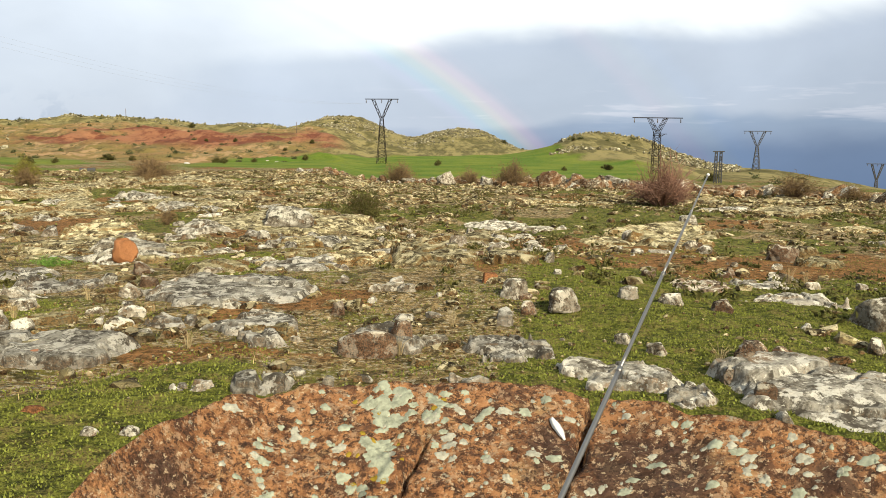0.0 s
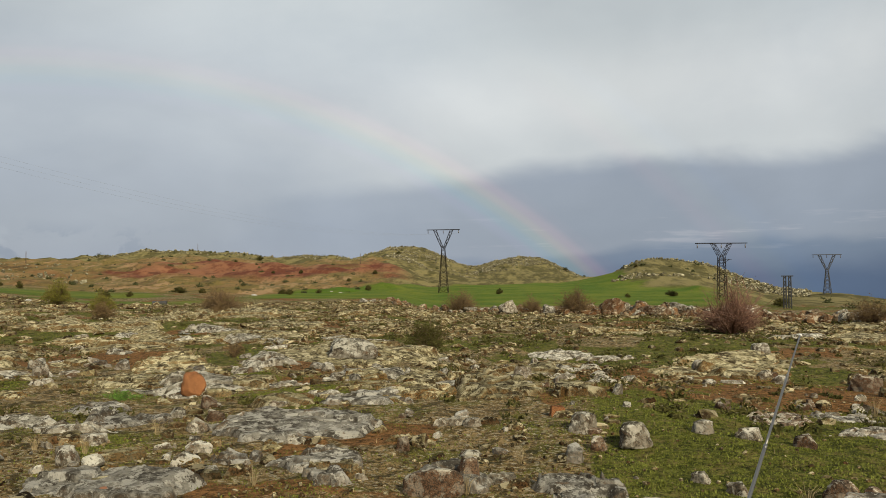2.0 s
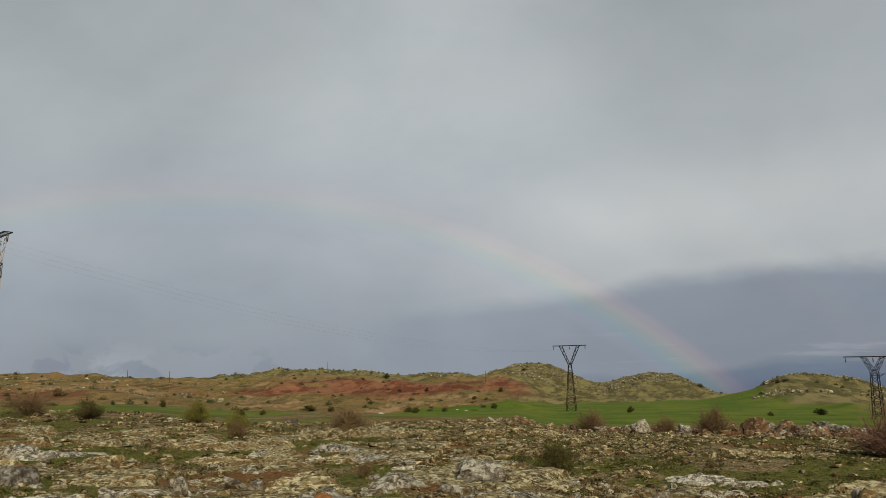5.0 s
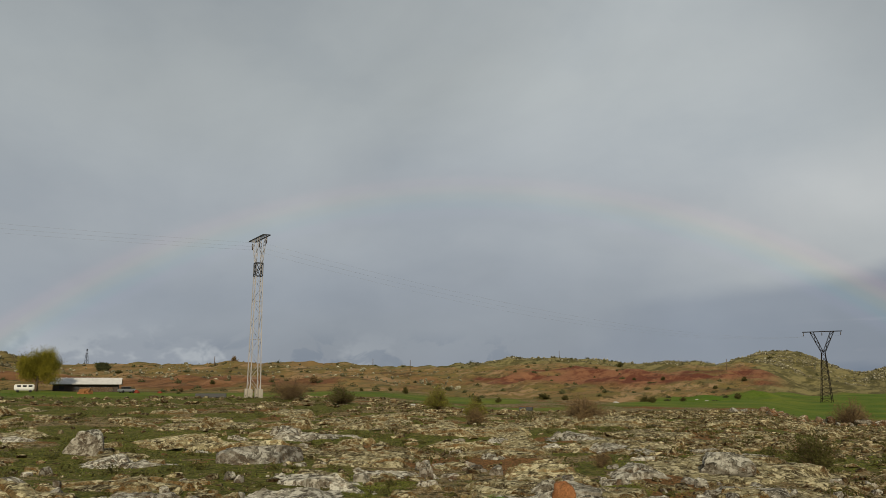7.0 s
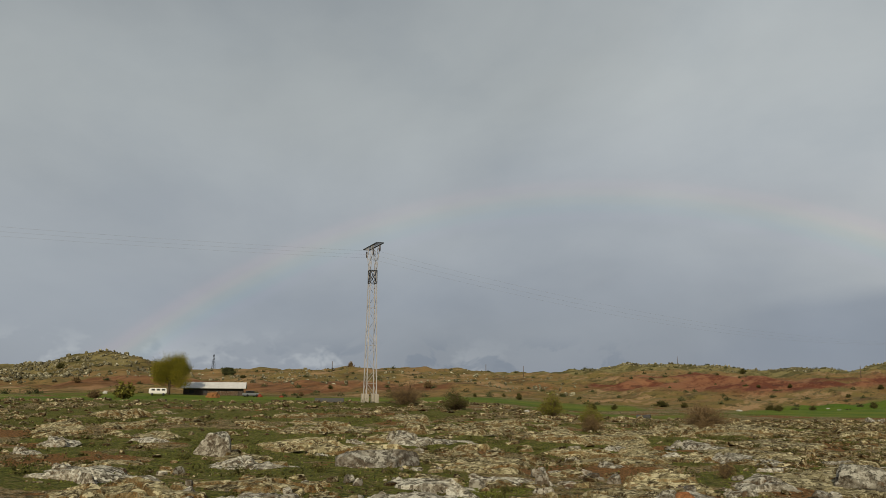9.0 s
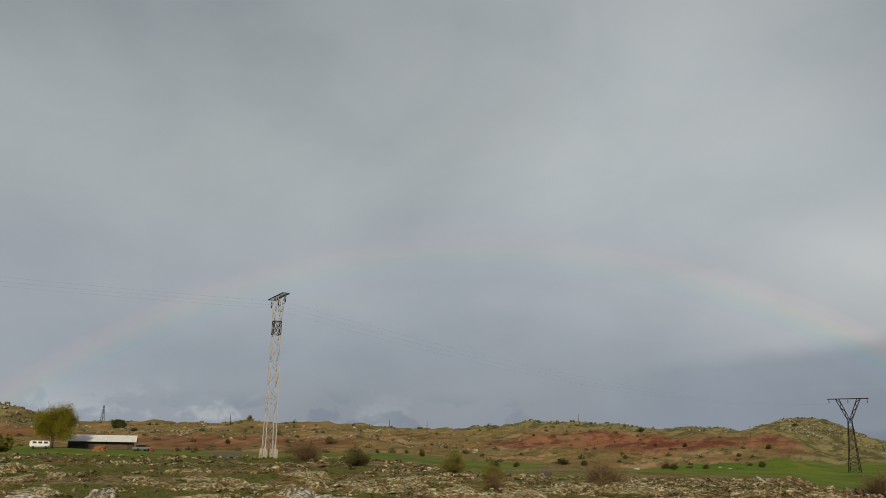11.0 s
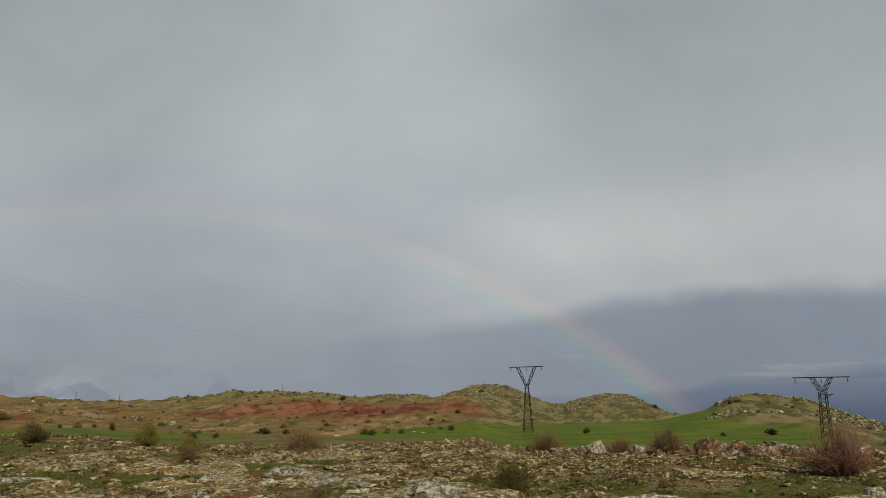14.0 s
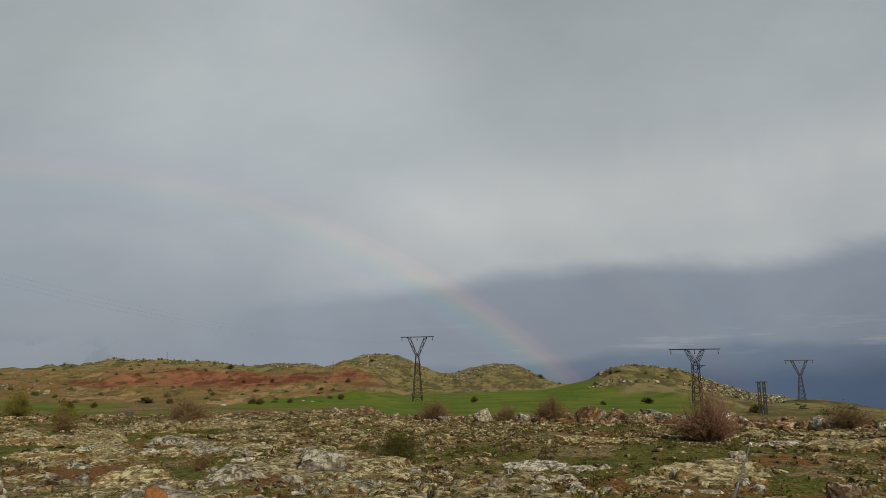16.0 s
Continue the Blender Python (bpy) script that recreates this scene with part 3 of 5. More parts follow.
def boulder_top(x, y):
    x, y = np.asarray(x, float), np.asarray(y, float)
    away = boulder_edge(x) - y
    z = 1.99 - 0.5 * np.clip(away, -0.05, 0.75) + 0.05 * fbm(x / 0.4, y / 0.4, 61, 3) + 0.022 * fbm(x / 0.07, y / 0.07, 62, 5)
    z += 0.37 * (1 - step(y, 0.25, 0.6))                             # the higher hump at the back
    crack = np.abs(x - (0.40 - 0.42 * (2.01 - y) + 0.03 * fbm(y * 6, y * 0, 63, 2)))
    z -= 0.09 * (1 - step(crack, 0.003, 0.015)) * step(y, 0.9, 1.2)
    crack = np.abs(x - (-0.06 - 0.20 * (1.9 - y) + 0.06 * fbm(y * 9, y * 0, 67, 2)))
    z -= 0.04 * (1 - step(crack, 0.003, 0.014)) * step(away, 0.14, 0.20)
    return z


def build_boulder():
    us = np.linspace(-1.05, 2.3, 330)
    s = np.concatenate([np.linspace(-1, -0.03, 40), np.linspace(0, 1, 190), 1 + np.linspace(0.01, 1.0, 40)])
    U, S = np.meshgrid(us, s)
    edge = boulder_edge(U) + 0.035 * fbm(U / 0.12, U * 0 + 3, 64, 3)
    y = 0.12 + (edge - 0.12) * np.clip(S, 0, 1)
    over = np.maximum(S - 1, 0)
    y = y + 0.22 * np.sqrt(over) + 0.10 * fbm(U / 0.3, S * 3, 65, 3) * over
    side = step(U, -1.05, -0.66) * (1 - step(U, 1.7, 2.3))
    z = boulder_top(U, np.minimum(y, edge))
    z = np.where(S > 1, z * (1 - over**0.8) - 0.15 * over, z)
    rear = np.maximum(-S, 0)
    y = y - 0.85 * np.sqrt(1.03 - (np.abs(U - 0.5) / 1.9) ** 2) * np.sin(rear * 1.57) + 0.12 * fbm(U / 0.4, S * 2, 68, 3) * step(rear, 0, 0.4)
    z = np.where(S < 0, z * np.cos(rear * 1.57) - 0.25 * rear + 0.10 * fbm(U / 0.35, S * 3, 69, 3) * rear, z)
    z = z * (1.12 * np.sqrt(side) - 0.12) - 0.15 * (1 - side)
    v = np.stack([U, y, z], -1).reshape(-1, 3)
    n, m = U.shape
    i, j = np.meshgrid(np.arange(n - 1), np.arange(m - 1), indexing="ij")
    f = np.stack([i * m + j, i * m + j + 1, (i + 1) * m + j + 1, (i + 1) * m + j], -1).reshape(-1, 4).tolist()
    ob = thing("boulder", (0, 0, 0), "large orange-brown boulder spotted with pale green lichen", "boulder", me=mesh_of("boulder", v, f, BOULDER))
    rs = np.random.RandomState(5)

    def crust(x, y, size, mat, label):
        k = 26
        a = np.linspace(0, 2 * np.pi, k, endpoint=False)
        q0, lobes = rs.uniform(0, 6.28, 3), rs.randint(3, 8)
        rad = size * (0.9 + 0.14 * np.sin(2 * a + q0[0]) + 0.12 * np.sin(lobes * a + q0[1]) + 0.22 * (rs.rand(k) - 0.5))
        pts = [(x, y)] + list(zip(x + 0.55 * rad * np.cos(a), y + 0.40 * rad * np.sin(a))) + list(zip(x + rad * np.cos(a), y + 0.72 * rad * np.sin(a)))
        pts = np.array(pts)
        zz = boulder_top(pts[:, 0], pts[:, 1])
        if np.ptp(zz) > 0.9 * size + 0.006:
            return
        zz += np.r_[0.001, 0.0022 + 0.003 * rs.rand(k), np.full(k, -0.0015)]
        fs = [[0, 1 + q, 1 + (q + 1) % k] for q in range(k)] + [[1 + q, 1 + k + q, 1 + k + (q + 1) % k, 1 + (q + 1) % k] for q in range(k)]
        part("lichen", mesh_of("lichen", np.column_stack([pts, zz]), fs, mat), ob, label)

    def back(x, d):
        return float(boulder_edge(x)) - d

    # a thick streak of pale crust down the middle
    for q in range(52):
        d = 0.02 + 0.36 * rs.rand()
        x = -0.135 - 0.10 * d + rs.normal() * 0.030 * (1 + d)
        crust(x, back(x, d), 0.010 + 0.020 * rs.rand(), LICHEN_GREEN, "pale green lichen crust")
    for q in range(26):
        x = -0.03 + rs.normal() * 0.06
        crust(x, back(x, 0.03 + 0.10 * rs.rand()), 0.009 + 0.016 * rs.rand(), LICHEN_GREEN, "pale green lichen crust")
    for q in range(16):
        x = -0.13 + rs.normal() * 0.05
        crust(x, back(x, 0.02 + 0.34 * rs.rand()), 0.005 + 0.007 * rs.rand(), LICHEN_YELLOW, "yellow lichen crust")
    for q in range(14):
        x = -0.40 + rs.normal() * 0.08
        crust(x, back(x, 0.03 + 0.20 * rs.rand()), 0.007 + 0.011 * rs.rand(), LICHEN_GREEN, "pale green lichen crust")
    for q in range(270):
        x = rs.uniform(-0.56, 1.0)
        crust(x, back(x, 0.01 + 0.40 * rs.rand()), 0.005 + 0.021 * rs.rand() ** 2, LICHEN_WHITE if rs.rand() < 0.6 else LICHEN_GREEN, "small whitish lichen spot")
    for q in range(34):
        x = rs.uniform(0.45, 1.0)
        crust(x, back(x, 0.02 + 0.16 * rs.rand() ** 1.5), 0.005 + 0.010 * rs.rand(), LICHEN_WHITE, "small whitish lichen spot")
    return ob


build_boulder()


def tube(points, radii, sides=10):
    """Verts and faces of a tube through points, closed at both ends."""
    points = [Vector(p) for p in points]
    v, f = [], []
    for k, (p, r) in enumerate(zip(points, radii)):
        d = (points[min(k + 1, len(points) - 1)] - points[max(k - 1, 0)]).normalized()
        a = d.orthogonal().normalized()
        b = d.cross(a)
        v += [tuple(p + a * (r * math.cos(t)) + b * (r * math.sin(t))) for t in (2 * math.pi * q / sides for q in range(sides))]
    for k in range(len(points) - 1):
        for q in range(sides):
            f.append([k * sides + q, k * sides + (q + 1) % sides, (k + 1) * sides + (q + 1) % sides, (k + 1) * sides + q])
    f += [list(range(sides))[::-1], [len(v) - sides + q for q in range(sides)]]
    return v, f


def build_rod():
    foot, tip = Vector((-0.170, 0.258, 1.975)), Vector((0.494, 1.521, 2.558))
    knee = Vector((0.043, 0.662, 2.158))
    ob = thing("telescopic_rod", foot, "thin telescopic chrome rod with a white tip resting on the boulder", "rod")
    lengths, r0 = [0.0, 0.42, 0.60, 0.76, 0.90, 1.0], [0.0038, 0.0032, 0.0026, 0.0020, 0.0014]
    line = [foot + (knee - foot) * t for t in (0.0, 0.5)] + [knee + (tip - knee) * (q / 20) for q in range(21)]
    along = [0.0]
    for a, b in zip(line, line[1:]):
        along.append(along[-1] + (b - a).length)

    def at(s):
        s *= along[-1]
        for a, b, p, q in zip(along, along[1:], line, line[1:]):
            if s <= b + 1e-9:
                return p + (q - p) * ((s - a) / (b - a))
        return line[-1]

    for k, r in enumerate(r0):
        a, b = lengths[k], lengths[k + 1]
        pts = [at(a + (b - a) * q / 8) - foot for q in range(9)]
        v, f = tube(pts, [r] * 8 + [r * 0.93], 12)
        sec = part("section", mesh_of("section", v, f, STEEL), ob)
        v, f = tube([at(b - 0.006) - foot, at(b) - foot], [r * 1.12] * 2, 12)
        if k < 4:
            part("collar", mesh_of("collar", v, f, STEEL), sec)
    me = stone_mesh("tip_knob", 2, 3, WHITE, (0.0062, 0.0062, 0.0062), cuts=0, rough=0, square=1.0)
    part("tip_knob", me, ob, "small white knob", Matrix.Translation(tip - foot))


build_rod()


def build_feather():
    x0, y0 = 0.285, 1.92
    n = 14
    v, f = [], []
    for q in range(n):
        s = q / (n - 1)
        c = Vector((x0 - 0.010 + 0.022 * s, y0 + 0.030 - 0.062 * s))
        wide = 0.009 * (0.35 + math.sin(math.pi * min(1, 0.15 + s * 0.85)))
        z = float(boulder_top(c.x, c.y))
        v += [(c.x - wide, c.y, z + 0.006), (c.x, c.y, z + 0.013), (c.x + wide, c.y, z + 0.006), (c.x, c.y, z + 0.003)]
    for q in range(n - 1):
        for k in range(4):
            f.append([q * 4 + k, q * 4 + (k + 1) % 4, q * 4 + 4 + (k + 1) % 4, q * 4 + 4 + k])
    f += [[3, 2, 1, 0], [n * 4 - 4, n * 4 - 3, n * 4 - 2, n * 4 - 1]]
    thing("feather", (0, 0, 0), "small white feather lying on the boulder", "feather", me=mesh_of("feather", v, f, WHITE))


build_feather()

# ---------------------------------------------------------------- slabs and stones that stand out
GREY_FLAT, LOW = "flat grey lichen-covered rock slab set in the grass", "low broken grey rock outcrop in dry turf"
slab(-4.95, 10.1, 2.7, 2.0, 0.40, "long pale grey slab holding a patch of red earth", 8)
slab(-3.5, 14.0, 3.6, 3.3, 0.32, "broad grey slab with a worn brown hollow")
slab(-2.8, 11.6, 1.75, 1.4, 0.28, GREY_FLAT)
slab(-4.1, 11.9, 1.0, 1.3, 0.34, GREY_FLAT)
slab(4.35, 8.7, 2.9, 3.2, 0.42, "broad grey slab with streaked lichen beside small stones", 12)
slab(0.85, 10.5, 1.35, 1.5, 0.42, "pale wedge-shaped grey rock slab in the grass", -14)
slab(2.2, 9.2, 1.7, 1.7, 0.34, "pale rock slab with white lichen close to the boulder")
slab(2.7, 8.55, 0.7, 0.8, 0.26, GREY_FLAT, -30)
slab(-5.6, 27.6, 6.6, 6.0, 0.55, "long pale rock shelf rising from the turf")
slab(-6.8, 19.6, 2.9, 4.0, 0.65, LOW)
slab(-0.3, 18.4, 2.6, 2.6, 0.62, LOW)
slab(-2.9, 16.8, 2.2, 1.6, 0.35, LOW)
slab(-1.95, 8.6, 0.85, 0.9, 0.32, GREY_FLAT)
slab(-2.75, 8.5, 0.55, 0.36, 0.14, GREY_FLAT)
slab(-2.4, 10.5, 0.9, 0.9, 0.26, GREY_FLAT)
slab(0.3, 8.85, 0.55, 0.5, 0.20, GREY_FLAT)
slab(4.95, 15.4, 1.6, 1.5, 0.20, "flat brown-grey slab nearly flush with the grass", 10, BROWN_STONE)
slab(6.35, 16.0, 2.0, 1.0, 0.16, GREY_FLAT, -18)
slab(6.3, 14.4, 1.8, 0.9, 0.14, GREY_FLAT, -5)
slab(9.4, 20.0, 1.5, 1.5, 0.35, LOW)
slab(9.9, 22.6, 2.0, 2.6, 0.9, "humped grey rock with a dark undercut side")
slab(1.5, 18.4, 1.5, 2.2, 0.52, LOW)
slab(-6.95, 14.4, 2.2, 1.7, 0.26, GREY_FLAT)
slab(8.6, 27.6, 2.0, 3.0, 0.7, LOW)
slab(1.85, 27.2, 1.9, 2.6, 0.45, LOW)
slab(-9.5, 20.3, 3.7, 3.4, 0.5, LOW)
slab(-4.95, 14.5, 1.2, 1.5, 0.28, LOW)
slab(-2.2, 21.3, 2.1, 3.2, 0.55, LOW)
slab(-8.5, 16.2, 1.8, 2.0, 0.34, LOW)
stone(-20.0, 22.3, 3.0, 2.0, 0.95, "wedge-shaped grey rock tilted out of the turf", SLAB_STONE, 38, 0.30, level=5, cuts=9, square=0.6, rough=0.10, flat=0.6)
slab(-16.5, 23.5, 3.6, 2.6, 0.6, "broad grey slab with a stepped edge", 20)

slab(-0.75, 10.7, 1.55, 1.4, 0.42, "rough grey-brown outcrop with a shaded hollow", 5)
stone(-0.95, 10.25, 0.75, 0.5, 0.42, "brown rock with a dark shaded face", BROWN_STONE, 15)
stone(-0.55, 10.85, 0.45, 0.4, 0.45, "upright dark brown stone", BROWN_STONE, 40)
stone(1.97, 13.1, 0.56, 0.5, 0.40, "pale blocky stone standing on the grass", GREY_STONE, 12, 0.12, square=0.55, cuts=6)
stone(0.90, 15.6, 0.31, 0.28, 0.22, "small square orange stone", ORANGE_STONE, 20, 0.12, square=0.5, cuts=5)
stone(-7.4, 18.65, 0.56, 0.5, 0.66, "upright rounded orange stone", ORANGE_STONE, 0, 0.12, cuts=5, square=1.0, rough=0.2)
stone(4.65, 13.3, 0.38, 0.34, 0.30, "rounded brown stone in the grass", BROWN_STONE)
stone(6.95, 12.7, 0.95, 0.8, 0.62, "grey knobbly rock with white lichen")
stone(3.25, 14.0, 0.42, 0.36, 0.28, "grey pointed stone in the grass")
stone(3.9, 13.6, 0.6, 0.45, 0.26, "flattish grey stone in the grass")
stone(2.58, 11.25, 0.3, 0.26, 0.18, "small grey stone in the grass")
stone(2.9, 10.65, 0.32, 0.28, 0.20, "small grey stone in the grass")
stone(1.22, 14.0, 0.6, 0.5, 0.40, "grey rock beside a blocky stone")
stone(1.38, 12.8, 0.34, 0.3, 0.24, "small brown stone in the grass", BROWN_STONE)
stone(3.43, 9.3, 0.32, 0.3, 0.28, "brown stone leaning on a slab", BROWN_STONE)
stone(4.0, 10.2, 0.55, 0.4, 0.32, "brown-grey stone beside a slab", BROWN_STONE)
stone(4.3, 10.1, 0.3, 0.3, 0.26, "small brown stone beside a slab", BROWN_STONE)
stone(3.5, 8.5, 0.42, 0.36, 0.34, "brown lichen-spotted stone at a slab's edge", BROWN_STONE)
stone(3.75, 9.6, 0.3, 0.26, 0.26, "dark brown stone at a slab's edge", BROWN_STONE)
stone(-1.64, 12.55, 0.3, 0.26, 0.30, "small dark upright stone", BROWN_STONE)
stone(-0.64, 14.2, 0.4, 0.3, 0.18, "small grey stone in the grass")
stone(-5.2, 26.6, 1.8, 1.2, 0.85, "rounded brown rock on a pale shelf", GREY_STONE, rough=0.25, square=0.95, cuts=7)
stone(8.95, 21.2, 0.9, 0.6, 0.7, "dark undercut rock in red soil", BROWN_STONE)
stone(8.75, 28.8, 1.0, 0.8, 0.8, "dark-faced grey rock among smaller stones")
stone(-29.4, 22.4, 1.7, 1.3, 1.25, "blocky dark-faced grey rock", GREY_STONE, 20, 0.15, cuts=8, square=0.5)
stone(5.54, 12.1, 0.2, 0.18, 0.14, "small grey stone in the grass")
stone(-3.2, 7.1, 0.2, 0.16, 0.10, "small grey stone in the grass")
stone(-2.85, 7.15, 0.2, 0.16, 0.11, "small grey stone in the grass")
stone(-3.95, 7.6, 0.26, 0.2, 0.08, "small reddish stone in the grass", ORANGE_STONE)
stone(-2.2, 7.3, 0.26, 0.18, 0.10, "small grey stone in the grass")


# hollow of red earth on the long slab
def earth_patch(x, y, w, d, z, label):
    me = slab_mesh(int(abs(x * 77 + y * 13)), w, d, 0.04, PUDDLE, 4)
    thing("earth_patch", (x, y, z), label, "soil", me=me)


def top_of(x, y):
    hit, place, *_ = scene.ray_cast(bpy.context.evaluated_depsgraph_get(), Vector((x, y, 6)), Vector((0, 0, -1)))
    return place.z if hit else height(x, y)


for px, py, pw, pd in ((-4.95, 9.62, 0.36, 0.24),):
    earth_patch(px, py, pw, pd, top_of(px, py) - 0.013, "patch of red earth in a hollow of the rock")


# ---------------------------------------------------------------- loose stones, countable ones first
def clusters(x, y):
    """How thickly stones lie at a place, 0 to 1."""
    r, az = np.hypot(x, y), np.degrees(np.arctan2(x, y))
    d = step(fbm(x / 5.5, y / 5.5, 71), -0.28, 0.30)
    sward = step(az, 2, 12) * (1 - step(r, 15, 21)) + (1 - step(r, 8.5, 10)) * step(-az, 8, 16)
    d = np.maximum(d, 0.5 * step(r, 24, 30) * step(fbm(x / 2.2, y / 2.2, 77), -0.25, 0.2))
    return d * (1 - 0.88 * np.clip(sward, 0, 1)) * (1 - 0.55 * lawn(x, y) * step(r, 18, 24))


def build_loose():
    rs = np.random.RandomState(11)
    kinds = [(stone_mesh("stone", 3, 300 + k, m, (1, 1, 1), rough=0.12, square=0.6, cuts=9), lab) for k, (m, lab) in enumerate(
        [(GREY_STONE, "grey lichen-spotted field stone")] * 9 + [(BROWN_STONE, "brown weathered field stone")] * 2 + [(SLAB_STONE, "pale flattish field stone")] * 4)]
    done = 0
    while done < 290:
        r, az = 7.5 + 22 * rs.rand() ** 0.8, radians(rs.uniform(-62, 33))
        x, y = r * math.sin(az), r * math.cos(az)
        if rs.rand() > float(clusters(np.array([x]), np.array([y]))[0]) or (rs.rand() < 0.85 and not off_shelves(np.array([[x, y]]))[0]):
            continue
        me, lab = kinds[rs.randint(len(kinds))]
        w = (0.14 + 0.62 * rs.rand() ** 1.8) * (0.8 + r / 40)
        d, h = w * rs.uniform(0.6, 1.0), w * rs.uniform(0.25, 0.6)
        m = pose(x, y, height(x, y) + h * 0.22, rs.uniform(-14, 14), rs.uniform(-14, 14), rs.uniform(0, 360)) @ Matrix.Diagonal((w / 1.7, d / 1.7, h / 1.5, 1))
        thing("stone", m, lab, "stone", "loose stones", me=me)
        done += 1
    # slabs half sunk in the turf, the nearest as things of their own
    forms = [slab_mesh(900 + k, 2.0, 1.6, 0.45, OUTCROP_STONE if k % 3 else GREY_STONE, 4) for k in range(16)]
    spots = []
    while len(spots) < 430:
        r, az = 9.5 + 62 * rs.rand() ** 0.95, radians(rs.uniform(-64, 33))
        x, y = r * math.sin(az), r * math.cos(az)
        if rs.rand() > float(clusters(np.array([x]), np.array([y]))[0]) + 0.1:
            continue
        if math.hypot(x + 3.0, y - 31) < 2.2 or (24 < r < 31 and abs(x / y + 0.097) < 0.06):
            continue
        if (r > 30 and math.degrees(az) > -14 and rs.rand() < 0.72) or (r < 21 and az > 0.03) or (r < 11 and az < -0.2):
            continue
        if 32 < r < 45 and abs(x / y - 0.268) < 0.06:
            continue
        s = (0.32 + 1.8 * rs.rand() ** 1.8) * (0.7 + r / 120) * (0.45 + 0.55 * float(step(r, 13, 20)))
        m = pose(x, y, height(x, y) + 0.03, rs.uniform(1, 13), rs.uniform(-6, 6), rs.uniform(-35, 35)) @ Matrix.Diagonal((s * rs.uniform(0.9, 1.8), s, (0.25 + 0.36 * s) * rs.uniform(0.6, 1.3), 1))
        spots.append((r, x, y, s, m, rs.randint(16)))
    spots.sort(key=lambda q: q[0])
    verts, faces, count = [], [], 0
    for k, (r, x, y, s, m, kind) in enumerate(spots):
        SHELVES.append((x, y, s * 0.8, s * 0.66))
        if k < 265:
            thing("flat_rock", m, "grey lichen-covered outcrop half sunk in turf", "rock", "flat rocks in the turf", me=forms[kind])
            continue
        me = forms[kind]
        co, quad = np.empty(len(me.vertices) * 3), np.empty(len(me.loops), int)
        me.vertices.foreach_get("co", co), me.loops.foreach_get("vertex_index", quad)
        verts.append(co.reshape(-1, 3) @ np.array(m.to_3x3()).T + np.array(m.translation))
        faces.append(quad.reshape(-1, 4) + count)
        count += len(me.vertices)
    me = mesh_of("outcrops", np.concatenate(verts), np.concatenate(faces), OUTCROP_STONE, smooth=False)
    tagged(new("outcrops", me), "low grey outcrops all over the distant turf", "rocks", kind="stuff")


build_loose()


def scatter(name, label, category, places, sizes, mat, level=1, variants=14, flat=(0.4, 0.9), sink=0.2, seed=1, tilt=0.35, cuts=8, ground=land):
    """Many stones as one mesh."""
    rs = np.random.RandomState(seed)
    shapes = [stone_points(level, seed * 100 + k, rough=0.08, cuts=cuts, square=0.55) for k in range(variants)]
    tri = BALLS[level][1]
    n, k = len(places), len(shapes[0])
    zs = ground(places[:, 0], places[:, 1])
    out = np.empty((n, k, 3))
    for q in range(n):
        s = sizes[q]
        v = shapes[rs.randint(variants)] * np.array([s * rs.uniform(0.7, 1.3), s * rs.uniform(0.6, 1.1), s * rs.uniform(*flat)]) / 2
        a, b = rs.uniform(0, 2 * np.pi), rs.normal() * tilt
        c, s2 = np.cos(b), np.sin(b)
        v = np.stack([v[:, 0] * c - v[:, 2] * s2, v[:, 1], v[:, 0] * s2 + v[:, 2] * c], -1)
        c, s2 = np.cos(a), np.sin(a)
        v = np.stack([v[:, 0] * c - v[:, 1] * s2, v[:, 0] * s2 + v[:, 1] * c, v[:, 2]], -1)
        out[q] = v + [places[q, 0], places[q, 1], zs[q] + s * flat[0] * (0.5 - sink)]
    faces = (tri[None] + (np.arange(n) * k)[:, None, None]).reshape(-1, 3)
    me = mesh_of(name, out.reshape(-1, 3), faces, mat, smooth=False)
    return tagged(new(name, me), label, category, kind="stuff")


def sector(n, r0, r1, a0, a1, rs, power=1.0):
    r, a = r0 + (r1 - r0) * rs.rand(n) ** power, np.radians(rs.uniform(a0, a1, n))
    return np.stack([r * np.sin(a), r * np.cos(a)], -1)


rs = np.random.RandomState(21)
p = np.concatenate([sector(30000, 9, 104, -66, 34, rs, 0.85), sector(26000, 26, 100, -18, 34, rs, 0.8)])
p = p[rs.rand(len(p)) < (clusters(p[:, 0], p[:, 1]) * 0.62 + 0.04) * (0.8 + 0.2 * step(np.hypot(p[:, 0], p[:, 1]), 18, 45))]
p = p[off_shelves(p) | (rs.rand(len(p)) < 0.30)]
r = np.hypot(p[:, 0], p[:, 1])
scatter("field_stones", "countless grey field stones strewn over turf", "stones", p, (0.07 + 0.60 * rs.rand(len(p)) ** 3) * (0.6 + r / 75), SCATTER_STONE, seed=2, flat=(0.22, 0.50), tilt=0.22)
p = sector(16000, 6.5, 30, -64, 33, rs, 0.8)
p = p[rs.rand(len(p)) < clusters(p[:, 0], p[:, 1]) * 0.8 + 0.06]
p = p[off_shelves(p)]
scatter("rubble", "small stone rubble lying in the grass", "rubble", p, 0.03 + 0.09 * rs.rand(len(p)) ** 2, SCATTER_STONE, seed=3)

